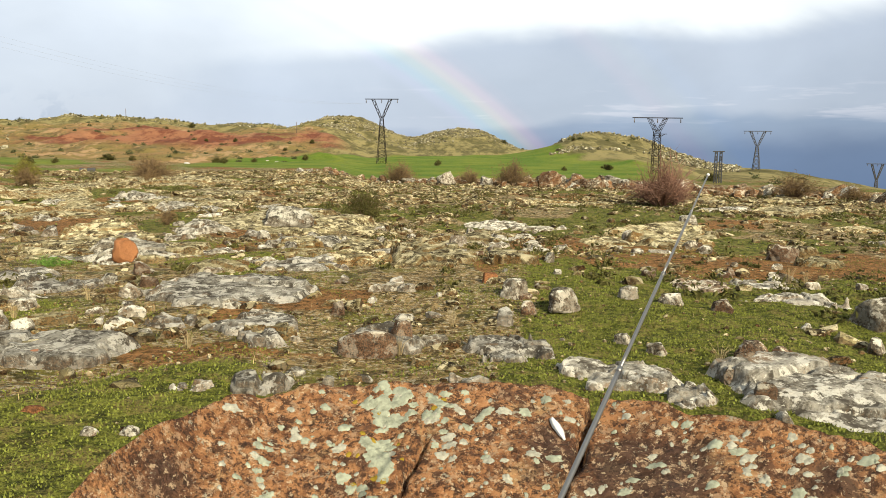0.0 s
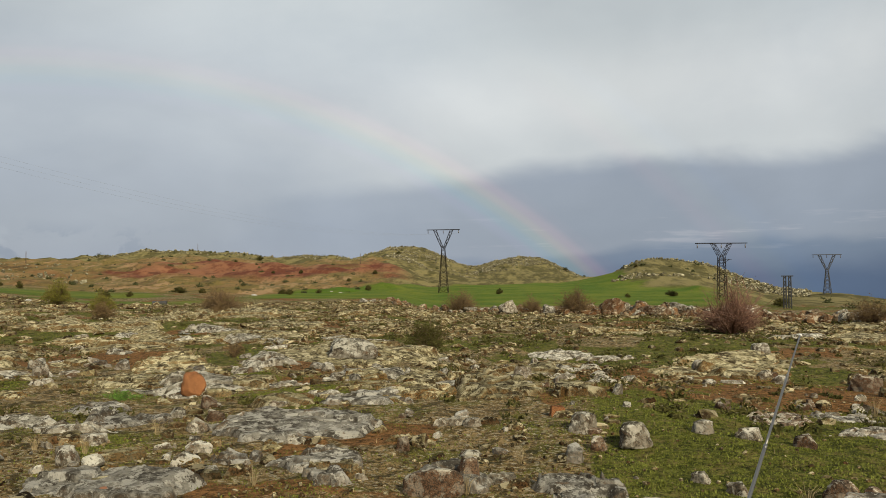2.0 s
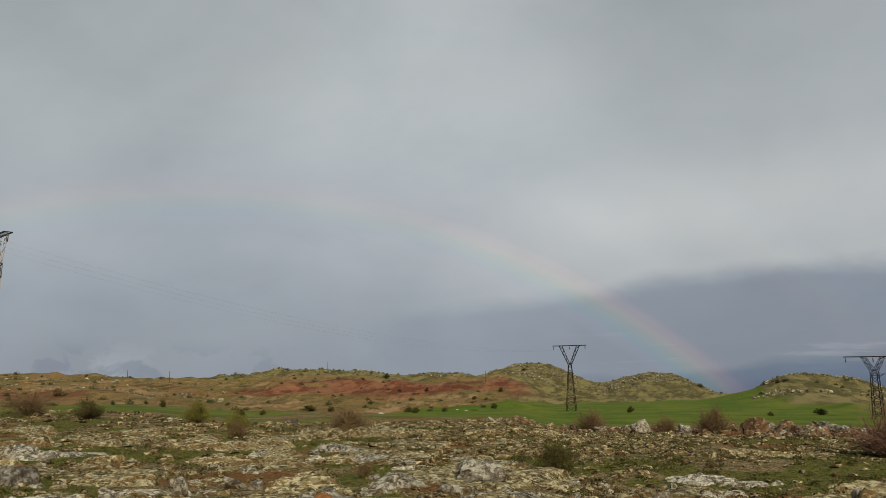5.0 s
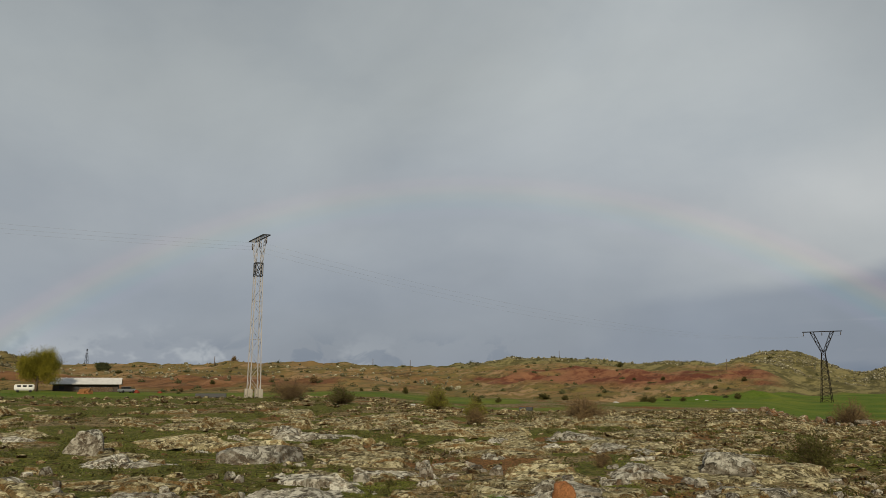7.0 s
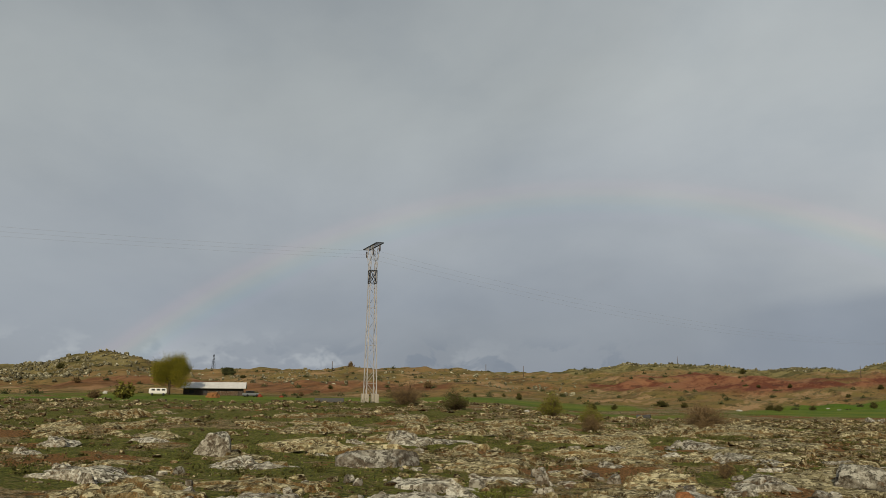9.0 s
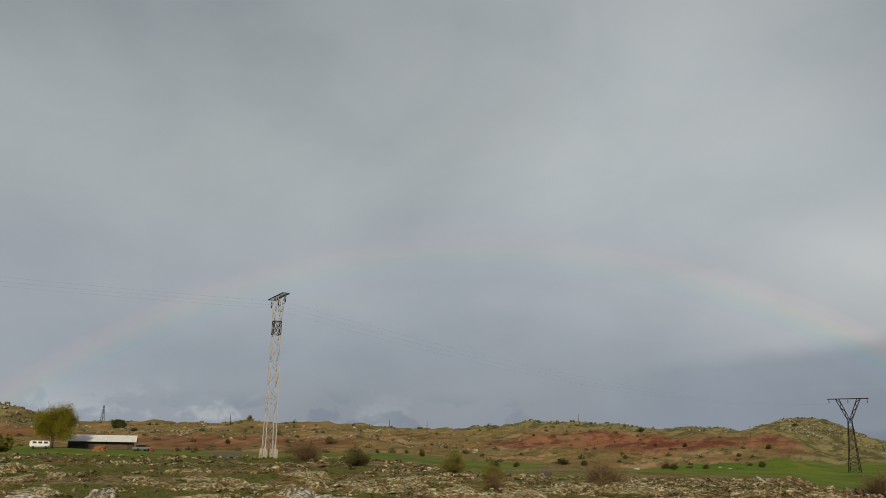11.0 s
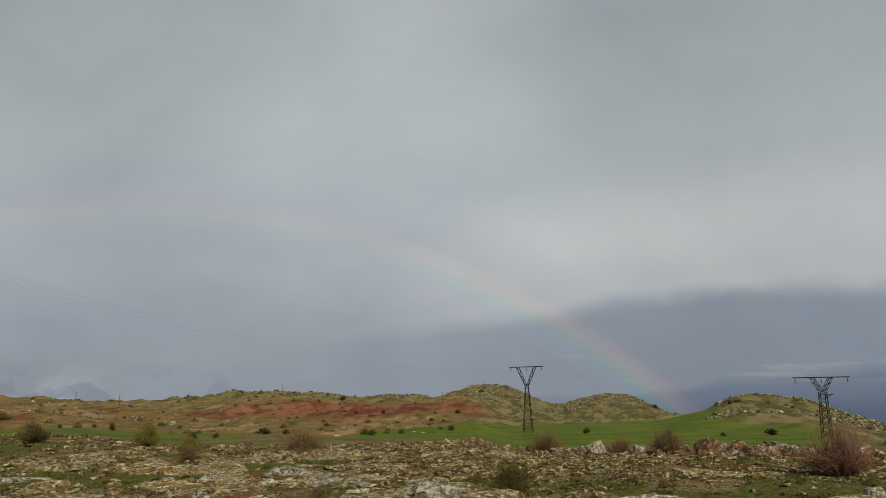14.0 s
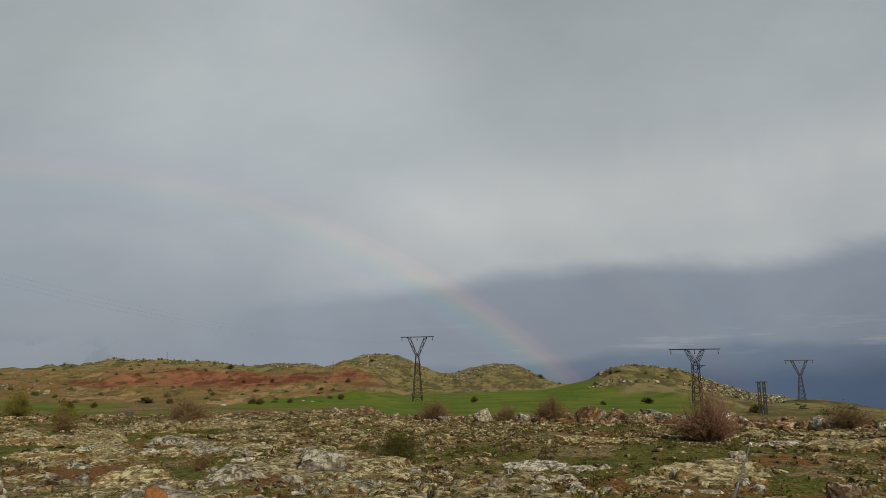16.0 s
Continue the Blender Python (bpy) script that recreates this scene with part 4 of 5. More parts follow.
# the broken edge of larger blocks below the field
t = rs.rand(3000)
t = t[fbm(t * 23, t * 0, 55, 3) > -0.22 + 0.3 * (rs.rand(3000) - 0.5)]
edge = np.stack([np.interp(t, [0, 0.2, 0.45, 0.7, 1], [-16, -6, 11, 25, 44]), np.interp(t, [0, 0.2, 0.45, 0.7, 1], [103, 98, 82, 73, 58])], -1) + rs.normal(size=(len(t), 2)) * np.array([0.9, 4.5])
scatter("edge_blocks", "line of broken brown-grey blocks along the field's edge", "rocks", edge, (0.25 + 1.1 * rs.rand(len(t)) ** 2.6) * (0.35 + 0.65 * step(t, 0.16, 0.34)), EDGE_STONE, level=2, flat=(0.45, 1.0), sink=0.08, seed=4, cuts=16)

shapes = [stone_mesh("block", 3, 1500 + k, BLOCK_STONE if k % 3 else GREY_STONE, (1, 1, 1), rough=0.12, square=0.5, cuts=7) for k in range(12)]
for q in range(210):
    k = rs.rand()
    x, y = np.interp(k, [0, 0.2, 0.45, 0.7, 1], [-16, -6, 11, 25, 44]) + rs.normal() * 0.9, np.interp(k, [0, 0.2, 0.45, 0.7, 1], [101, 96, 80, 71, 57]) + rs.normal() * 3.6
    size = (0.6 + 1.5 * rs.rand() ** 2) * (0.55 + 0.45 * float(step(k, 0.16, 0.34)))
    m = pose(x, y, height(x, y) + (0.12 + 0.22 * rs.rand()) * size, rs.uniform(-28, 28), rs.uniform(-28, 28), rs.uniform(0, 360)) @ Matrix.Diagonal((size * rs.uniform(0.8, 1.5), size, size * rs.uniform(0.55, 0.95), 1))
    thing("block", m, "angular brown-grey block at the field's broken edge", "rock", "blocks along the field's edge", me=shapes[rs.randint(12)])

# stones on the hills
p = np.concatenate([sector(9000, 450, 600, -10, -2, rs), sector(5000, 470, 570, -2, 6.5, rs), sector(4200, 275, 350, 7.5, 20, rs), sector(2600, 420, 500, -28, -10, rs), sector(2600, 240, 315, -66, -55, rs), sector(1700, 235, 340, -64, -28, rs)])
p = p[rs.rand(len(p)) < step(fbm(p[:, 0] / 30, p[:, 1] / 30, 81), -0.30, 0.2)]
scatter("hill_stones", "pale stones crowding the low hills", "stones", p, 0.45 + 1.5 * rs.rand(len(p)) ** 3, HILL_STONE, flat=(0.6, 1.0), seed=5)


# ---------------------------------------------------------------- plants
def leaves_mesh(name, centres, size, mat, rs, seed=0):
    """One small folded leaf at each centre."""
    n = len(centres)
    a = rs.normal(size=(n, 3))
    a /= np.linalg.norm(a, axis=1)[:, None]
    b = np.cross(a, rs.normal(size=(n, 3)))
    b /= np.linalg.norm(b, axis=1)[:, None]
    s = size * (0.6 + 0.8 * rs.rand(n))[:, None]
    c = np.cross(a, b) * s * 0.25
    v = np.stack([centres - a * s, centres + b * s * 0.5 + c, centres + a * s, centres - b * s * 0.5 + c], 1).reshape(-1, 3)
    k = np.arange(n)[:, None] * 4
    f = np.concatenate([k + [0, 1, 2], k + [0, 2, 3]])
    return mesh_of(name, v, f, mat, smooth=False)


def bush_meshes(seed, width, tall, twigs, leaves, leaf, twig_mat, leaf_mat, upright=0.5):
    rs = np.random.RandomState(seed)
    v, f, tips = [], [], []
    for q in range(twigs):
        a, lean = rs.uniform(0, 2 * math.pi), rs.rand() ** 0.7
        lump = 0.80 + 0.28 * math.sin(2 * a + seed) + 0.16 * math.sin(5 * a + 2 * seed) + rs.uniform(-0.15, 0.2)
        end = lump * np.array([math.cos(a) * lean * width / 2, math.sin(a) * lean * width / 2, tall * (1 - 0.55 * lean**2) * rs.uniform(0.6, 1.05)])
        root = np.array([math.cos(a), math.sin(a), 0]) * width * 0.06 * rs.rand()
        mid = root * 0.5 + end * 0.5 + np.array([0, 0, tall * 0.12]) + rs.normal(size=3) * width * 0.04
        pts = [root, mid, end]
        lines = [(pts, 0.012 * tall)]
        for k in range(4):
            s = rs.uniform(0.35, 0.95)
            p0 = root * (1 - s) ** 2 + 2 * mid * s * (1 - s) + end * s * s
            p1 = p0 + (rs.normal(size=3) * 0.5 + (end - root) / np.linalg.norm(end - root) * 0.9) * tall * 0.16
            lines.append(([p0, p1], 0.006 * tall))
        for pts, rad in lines:
            tv, tf = tube(pts, np.linspace(rad, rad * 0.35, len(pts)), 3)
            off = len(v)
            v += tv
            f += [[i + off for i in g] for g in tf]
            tips += [pts[-1], pts[-1] * 0.7 + pts[-2] * 0.3]
    tips = np.array(tips)
    leaves = int(leaves * 0.75)
    cen = tips[rs.randint(len(tips), size=leaves)] + rs.normal(size=(leaves, 3)) * np.array([width, width, tall]) * 0.05
    cen[:, 2] = np.maximum(cen[:, 2], 0.04 * tall)
    return mesh_of("branchwork", v, f, twig_mat, False), leaves_mesh("foliage", cen, leaf, leaf_mat, rs)


def bush(x, y, width, tall, label, twig_mat, leaf_mat, twigs=60, leaves=1500, leaf=0.03, seed=1, sink=0.05):
    a, b = bush_meshes(seed, width * 1.3, tall * 1.1, twigs, leaves, leaf, twig_mat, leaf_mat)
    ob = thing("bush", pose(x, y, height(x, y) - sink, 0, 0, seed * 37), label, "bush", "bushes on the plain")
    part("branchwork", a, ob)
    part("foliage", b, ob)
    return ob


bush(11.8, 43.6, 3.8, 2.3, "large leafless pinkish-red twiggy bush among stones", TWIG_PINK, LEAF_PINK, 300, 9500, 0.026, 1)
bush(-3.0, 31.0, 1.3, 1.1, "dense dark olive bush beside a pale rock shelf", TWIG_BROWN, LEAF_OLIVE, 135, 11000, 0.032, 2)
bush(6.9, 80.5, 4.2, 2.4, "brown leafless bush on the stony edge", TWIG_BROWN, LEAF_BROWN, 165, 5720, 0.06, 3)
bush(-5.0, 93.0, 4.2, 2.2, "brown leafless bush beside a pylon", TWIG_BROWN, LEAF_BROWN, 150, 4840, 0.06, 4)
bush(2.7, 86, 2.8, 1.6, "small brown leafless bush on the stony edge", TWIG_BROWN, LEAF_BROWN, 120, 3300, 0.05, 5)
bush(26.3, 61, 3.2, 1.7, "low brown bush among broken blocks", TWIG_BROWN, LEAF_BROWN, 135, 3960, 0.05, 6)
bush(30.2, 60, 2.2, 1.2, "low brown bush among broken blocks", TWIG_BROWN, LEAF_BROWN, 105, 2640, 0.05, 7)
bush(-25.5, 71, 4.2, 2.0, "wide brown leafless bush in the grass", TWIG_BROWN, LEAF_BROWN, 165, 4840, 0.055, 8)
bush(-32.2, 62.6, 2.0, 1.5, "olive-green bush standing in rough grass", TWIG_BROWN, LEAF_PALE, 90, 8000, 0.05, 9)
bush(-48.6, 66, 3.2, 1.7, "dark brown-green bush near a pylon's foot", TWIG_BROWN, LEAF_OLIVE, 135, 4400, 0.055, 10)
bush(-39.7, 69.4, 2.6, 2.0, "olive-green bush standing in rough grass", TWIG_BROWN, LEAF_PALE, 100, 9500, 0.055, 11)
bush(-20.9, 58.3, 1.5, 0.9, "small dark bush in rough grass", TWIG_BROWN, LEAF_BROWN, 90, 2200, 0.04, 12)
bush(-26.5, 51.6, 1.9, 1.1, "brown twiggy bush among stones", TWIG_BROWN, LEAF_BROWN, 105, 2640, 0.045, 13)
bush(-58.5, 70, 4.4, 2.2, "brown leafless bush beside a pylon's foot", TWIG_BROWN, LEAF_BROWN, 150, 4400, 0.055, 14)
bush(-8.75, 17.9, 0.7, 0.28, "low bright green weed clump on rock", WEED, WEED, 40, 900, 0.022, 15)
bush(-9.3, 27.2, 0.5, 0.6, "small dark twiggy bush on a rock shelf", TWIG_BROWN, LEAF_BROWN, 60, 1100, 0.025, 16)


def hill_bushes():
    """Bushes dotted over the slopes, in three kinds."""
    kinds = []
    for k, (mat, lab) in enumerate(((LEAF_OLIVE, "dark olive bush on the open slope"), (LEAF_BROWN, "brown leafless bush on the open slope"), (LEAF_PALE, "yellowish olive bush in rough grass"))):
        kinds.append((bush_meshes(60 + k, 1.35, 1.1, 50, 1500, 0.085, TWIG_BROWN, mat), lab))
    for az, r, wide, tall, k in ((-61.2, 222, 2.6, 2.0, 1), (-62.2, 277, 3.2, 2.2, 0), (-45.0, 230, 1.8, 1.5, 0), (-50.9, 273, 2.4, 1.4, 0), (-38.3, 243, 3.6, 2.8, 1), (-31.95, 176, 1.7, 1.9, 0),
                                 (-33.0, 182, 1.1, 1.0, 0), (-35.0, 179, 1.1, 1.0, 0), (-27.0, 142, 2.0, 1.6, 0), (-25.5, 160, 1.5, 1.3, 0), (-22.4, 176, 3.8, 1.6, 0), (-20.9, 197, 2.1, 1.6, 0), (-15.6, 212, 2.6, 1.9, 0),
                                 (-15.1, 167, 1.9, 1.5, 0), (-13.1, 208, 1.9, 1.5, 0), (-9.64, 220, 2.1, 1.9, 0), (-9.15, 301, 2.4, 1.9, 0), (-17.1, 415, 4.2, 3.2, 0), (-14.3, 306, 2.2, 1.8, 0), (-11.0, 268, 1.7, 1.4, 0),
                                 (-0.4, 203, 2.3, 1.8, 0), (8.4, 175, 1.6, 1.1, 0), (11.35, 184, 3.0, 1.6, 0), (18.2, 160, 3.2, 2.0, 0), (-58.4, 132, 3.8, 3.2, 2), (-60.2, 140, 2.8, 1.8, 1), (-43.6, 330, 3.0, 4.4, 1), (-47.0, 190, 1.6, 1.3, 1),
                                 (-16.2, 300, 1.8, 1.4, 0), (-18.7, 330, 1.8, 1.4, 0), (-24.0, 260, 1.6, 1.2, 0), (-29.0, 250, 1.8, 1.4, 0), (-12.2, 230, 1.4, 1.1, 0), (-7.5, 470, 3.6, 2.6, 0), (4.2, 500, 4.2, 2.8, 0), (5.5, 505, 3.4, 2.4, 0), (9.0, 300, 2.0, 1.4, 0)):
        (twigs, leafage), lab = kinds[k]
        x, y = r * math.sin(radians(az)), r * math.cos(radians(az))
        ob = thing("bush", pose(x, y, height(x, y) - 0.08, 0, 0, r * 7) @ Matrix.Diagonal((wide * 0.66, wide * 0.66, tall * 0.66, 1)), lab, "bush", "bushes on the slopes")
        part("branchwork", twigs, ob)
        part("foliage", leafage, ob)


hill_bushes()


def far_scrub():
    """Scrub dotted over the far slopes, one mesh."""
    rs = np.random.RandomState(31)
    p = np.concatenate([sector(240, 170, 480, -66, -8, rs), sector(35, 470, 580, -12, 7, rs), sector(26, 290, 345, 8, 20, rs), sector(5, 130, 260, 16, 26, rs), sector(60, 440, 500, -28, -8, rs)])
    cen, near = [], []
    for x, y in p:
        s = rs.uniform(0.4, 1.3)
        k = 130
        q = rs.normal(size=(k, 3)) * np.array([s * 0.45, s * 0.45, s * 0.42]) + [x, y, 0]
        q[:, 2] = np.abs(q[:, 2]) + land(np.array([x]), np.array([y]))[0] - 0.1
        cen.append(q)
    me = leaves_mesh("scrub", np.concatenate(cen), 0.20, LEAF_DARK, rs)
    tagged(new("scrub", me), "dark low scrub dotted over the far slopes", "scrub", kind="stuff")


far_scrub()


def dwarf_shrubs():
    """Low dark cushions of thorny shrub between the stones, one mesh."""
    rs = np.random.RandomState(51)
    p = np.concatenate([sector(1500, 14, 95, -66, 34, rs, 0.8), sector(500, 30, 100, -16, 34, rs)])
    p = p[off_shelves(p)]
    k = 46
    size = (0.10 + 0.30 * rs.rand(len(p)) ** 2) * (0.75 + np.hypot(p[:, 0], p[:, 1]) / 70)
    q = rs.normal(size=(len(p), k, 3)) * np.array([0.55, 0.55, 0.34]) * size[:, None, None]
    q[:, :, 2] = np.abs(q[:, :, 2]) + land(p[:, 0], p[:, 1])[:, None]
    q[:, :, :2] += p[:, None, :]
    me = leaves_mesh("dwarf_shrubs", q.reshape(-1, 3), 0.055, LEAF_OLIVE, rs)
    tagged(new("dwarf_shrubs", me), "low dark thorny cushions of shrub between stones", "shrub", kind="stuff")


dwarf_shrubs()


def blades(name, label, places, tall, mat, seed, lean=0.5, wide=0.12):
    """Grass blades as one mesh of thin three-cornered leaves."""
    rs = np.random.RandomState(seed)
    n = len(places)
    z = land(places[:, 0], places[:, 1])
    root = np.column_stack([places, z - 0.005])
    h = tall * (0.5 + rs.rand(n))
    a = rs.uniform(0, 2 * np.pi, n)
    out = np.stack([np.cos(a), np.sin(a)], -1)
    side = np.column_stack([-out[:, 1], out[:, 0], np.zeros(n)]) * (h * wide)[:, None]
    tip = root + np.column_stack([out * (h * lean * rs.rand(n))[:, None], h])
    mid = (root + tip) / 2 + np.column_stack([-out * (h * 0.10)[:, None], h * 0.08])
    v = np.stack([root - side, root + side, mid + side * 0.8, mid - side * 0.8, tip], 1).reshape(-1, 3)
    k = np.arange(n)[:, None] * 5
    f = np.concatenate([k + [0, 1, 2], k + [0, 2, 3], k + [3, 2, 4]])
    return tagged(new(name, mesh_of(name, v, f, mat, False)), label, "grass", kind="stuff")


def turf_places(n, r0, r1, a0, a1, keep, seed):
    rs = np.random.RandomState(seed)
    p = sector(n, r0, r1, a0, a1, rs, 0.75)
    return p[rs.rand(n) < np.clip(keep(p[:, 0], p[:, 1]), 0, 1)]


p = turf_places(300000, 5.5, 24, -36, 32, lambda x, y: 0.12 + lawn(x, y) + fbm(x / 1.2, y / 1.2, 91) * 0.9, 1)
blades("grass", "short green grass between the stones", p, 0.021, GRASS, 2, 1.5, 0.34)
p = turf_places(40000, 24, 70, -64, 32, lambda x, y: lawn(x, y) + fbm(x / 3, y / 3, 92) * 0.6, 3)
blades("grass", "short green grass between the stones", p, 0.045, GRASS, 4, 1.2, 0.40)
p = turf_places(6000, 7, 45, -64, 32, lambda x, y: step(fbm(x / 1.6, y / 1.6, 93), 0.14, 0.34), 5)
blades("dry_grass", "tufts of dry straw-coloured grass among stones", p, 0.08, STRAW, 6, 1.2, 0.03)


def straw_tuft(x, y, tall, label, seed):
    rs = np.random.RandomState(seed)
    v, f = [], []
    for q in range(22):
        a, l = rs.uniform(0, 2 * math.pi), rs.uniform(0.1, 0.9)
        tv, tf = tube([(0.02 * math.cos(a), 0.02 * math.sin(a), -0.03), (l * 0.4 * tall * math.cos(a), l * 0.4 * tall * math.sin(a), tall * 0.6), (l * tall * math.cos(a), l * tall * math.sin(a), tall * rs.uniform(0.7, 1))], [0.0022, 0.0016, 0.0008], 3)
        off = len(v)
        v += tv
        f += [[i + off for i in g] for g in tf]
    thing("straw_tuft", (x, y, height(x, y)), label, "grass", "straw tufts", me=mesh_of("straw_tuft", v, f, STRAW, False))


for k, (x, y, t) in enumerate(((0.15, 11.9, 0.42), (-0.55, 10.3, 0.35), (-5.9, 13.3, 0.40), (7.3, 16.9, 0.6), (7.7, 17.0, 0.5), (3.45, 9.85, 0.45), (-3.3, 10.3, 0.35), (-6.3, 11.7, 0.35), (-7.2, 11.9, 0.3))):
    straw_tuft(x, y, t * 0.75, "sparse tuft of dry straw-coloured grass", 40 + k)


# ---------------------------------------------------------------- pylons
def beam(a, b, thick):
    return tube([a, b], [thick / 2 * 1.2] * 2, 4)


def joined(name, bars, thick, mat):
    v, f = [], []
    for a, b in bars:
        bv, bf = beam(a, b, thick)
        off = len(v)
        v += bv
        f += [[i + off for i in g] for g in bf]
    return mesh_of(name, v, f, mat, False)


def lattice(ob, z0, z1, w0, w1, panels, thick, mat, centre=(0, 0), paired=False):
    """Four corner legs and zigzag bracing on each side."""
    cx, cy = centre

    def corner(k, s):
        wd = (w0 + (w1 - w0) * s) / 2
        sx, sy = ((-1, -1), (1, -1), (1, 1), (-1, 1))[k % 4]
        return (cx + sx * wd, cy + sy * wd, z0 + (z1 - z0) * s)

    for k in range(4):
        part("leg", joined("leg", [(corner(k, 0), corner(k, 1))], thick * (1.8 if paired else 1.5), mat), ob)
        bars = []
        for q in range(panels):
            s0, s1 = q / panels, (q + 1) / panels
            a, b = (k, k + 1) if q % 2 != (paired and k > 1) else (k + 1, k)
            bars.append((corner(a, s0), corner(b, s1)))
            if q % 3 == 0:
                bars.append((corner(k, s1), corner(k + 1, s1)))
        part("bracing", joined("bracing", bars, thick * (0.72 if paired else 1.0), mat), ob)


def pylon(x, y, top, label, bar=8.6, apex=0.71, base=2.3, waist=0.9, mat=RUSTY, turn=0.0, spread=0.62, thick=0.11, footing=False, deep=0.7, panels=12, box=False, side_arm=False, bar_mat=None):
    z0 = height(x, y)
    tall = top - z0
    ob = thing("pylon", pose(x, y, z0, 0, 0, turn), label, "pylon", "power pylons")
    foot = 0.0
    if footing:
        foot = 0.75
        for sx in (-1, 1):
            for sy in (-1, 1):
                me = stone_mesh("footing", 2, 5, CONCRETE, (0.5, 0.5, 1.1), cuts=0, rough=0.02, square=0.28)
                part("footing", me, ob, "weathered concrete block", Matrix.Translation((sx * base / 2, sy * base / 2, 0.42)))
    mid = foot + (tall - foot) * apex
    lattice(ob, foot * 0.95, mid, base, waist, panels, thick, mat, paired=footing)
    bm = bar_mat or mat
    for s in (-1, 1):
        far = s * bar / 2 * spread
        bars = []
        for dy in (-1, 1):
            p0, p1 = (s * waist / 2, dy * waist / 2, mid), (far, dy * deep / 2, tall)
            q0, q1 = (-s * waist * 0.1, dy * waist / 2, mid), (far - s * 0.75, dy * deep / 2, tall)
            bars += [(p0, p1), (q0, q1)]
            for k in range(5):
                a, b = k / 5, (k + 1) / 5
                u, v = (p0, p1) if k % 2 else (q0, q1)
                m, n = (q0, q1) if k % 2 else (p0, p1)
                bars.append((tuple(u[i] + (v[i] - u[i]) * a for i in range(3)), tuple(m[i] + (n[i] - m[i]) * b for i in range(3))))
        part("v_arm", joined("v_arm", bars, thick, mat), ob)
    rails = []
    for dy in (-1, 1):
        rails.append(((-bar / 2, dy * deep / 2, tall), (bar / 2, dy * deep / 2, tall)))
    n = 7
    for k in range(n + 1):
        xx = -bar / 2 + bar * k / n
        rails.append(((xx, -deep / 2, tall), (xx, deep / 2, tall)))
    part("crossbar", joined("crossbar", rails, thick * 2.0, bm), ob)
    if box:
        w2, low, high = waist * 0.56, mid - 1.45, mid + 0.05
        ring = [(-w2, -w2), (w2, -w2), (w2, w2), (-w2, w2)]
        for k in range(4):
            (ax, ay), (bx, by) = ring[k], ring[(k + 1) % 4]
            bars = [((ax, ay, low), (bx, by, low)), ((ax, ay, high), (bx, by, high)), ((ax, ay, low), (ax, ay, high)), ((ax, ay, low), (bx, by, high)), ((bx, by, low), (ax, ay, high))]
            part("frame", joined("frame", bars, 0.075, DARK_STEEL), ob, "dark bolted frame")
    if side_arm:
        part("side_arm", joined("side_arm", [((-0.3, 0, mid - 0.5), (2.0, 0, mid - 0.5)), ((0.3, 0, mid - 1.3), (1.6, 0, mid - 0.5))], thick * 1.4, mat), ob)
    for s in (-0.95, 0, 0.95):
        v, f = tube([(s * bar / 2, 0, tall), (s * bar / 2, 0, tall - 0.25), (s * bar / 2, 0, tall - 0.3), (s * bar / 2, 0, tall - 0.9), (s * bar / 2, 0, tall - 1.0)], [0.03, 0.03, 0.10, 0.10, 0.03], 8)
        part("insulator", mesh_of("insulator", v, f, GLASS_BROWN), ob)
    return ob


def polar(az, r):
    return r * math.sin(radians(az)), r * math.cos(radians(az))


P1, P2 = (-63.4, 69.6), (-16.3, 214.3)
P3, P4, P5 = polar(14.58, 170), polar(20.96, 282), polar(28.0, 400)
pylon(*P1, 19.7, "tall faded pink lattice pylon on concrete footings", 5.3, 0.83, 1.18, 0.74, PALE_STEEL, -30.4, 0.5, 0.056, True, 0.8, 10, True, bar_mat=DARK_STEEL)
pylon(*P2, 16.1, "dark lattice pylon with a wide V head", 8.6, 0.70, 2.4, 0.8, RUSTY, -5, 0.62, 0.095)
pylon(*P3, 9.75, "rusty lattice pylon with a short Y head", 9.9, 0.76, 1.6, 1.15, RUSTY, 2, 0.42, 0.085, side_arm=True, panels=11)
pylon(*P4, 10.1, "slim dark lattice pylon on the brow", 8.4, 0.60, 2.1, 0.7, DARK_STEEL, -8, 0.62, 0.11)
pylon(*P5, -0.9, "slim dark lattice pylon beyond the brow", 8.4, 0.60, 2.1, 0.7, DARK_STEEL, -12, 0.62, 0.18)


def twin_mast(x, y, top, label):
    z0 = height(x, y)
    ob = thing("twin_mast", pose(x, y, z0, 0, 0, -10), label, "pylon", "power pylons")
    tall = top - z0
    for s in (-1, 1):
        lattice(ob, 0, tall, 0.45, 0.35, 9, 0.09, DARK_STEEL, (s * 0.40, 0))
    part("crossbar", joined("crossbar", [((-0.95, -0.2, tall), (0.95, -0.2, tall)), ((-0.95, 0.2, tall), (0.95, 0.2, tall))], 0.2, DARK_STEEL), ob)


twin_mast(*polar(18.6, 150), 3.1, "short dark twin lattice mast with a crossbar")


def wire(a, b, sag, radius=0.006):
    a, b = Vector(a), Vector(b)
    pts = []
    for k in range(25):
        s = k / 24
        p = a.lerp(b, s)
        p.z -= sag * 4 * s * (1 - s)
        pts.append(p - a)
    v, f = tube(pts, [radius] * 25, 5)
    thing("power_line", a, "thin slack overhead power line between pylons", "cable", "power lines", me=mesh_of("power_line", v, f, WIRE))


def arm(centre, turn, offset, z):
    return (centre[0] + math.cos(radians(turn)) * offset, centre[1] + math.sin(radians(turn)) * offset, z)


for s in (-0.95, 0, 0.95):
    wire(arm(P1, -30.4, s * 2.6, 18.7), arm(P2, -5, s * 4.3, 15.1), 4.0)
    wire(arm(P1, -30.4, s * 2.6, 18.7), (-112 + s * 2.4, -75 - s * 1.4, 19.0), 2.5)

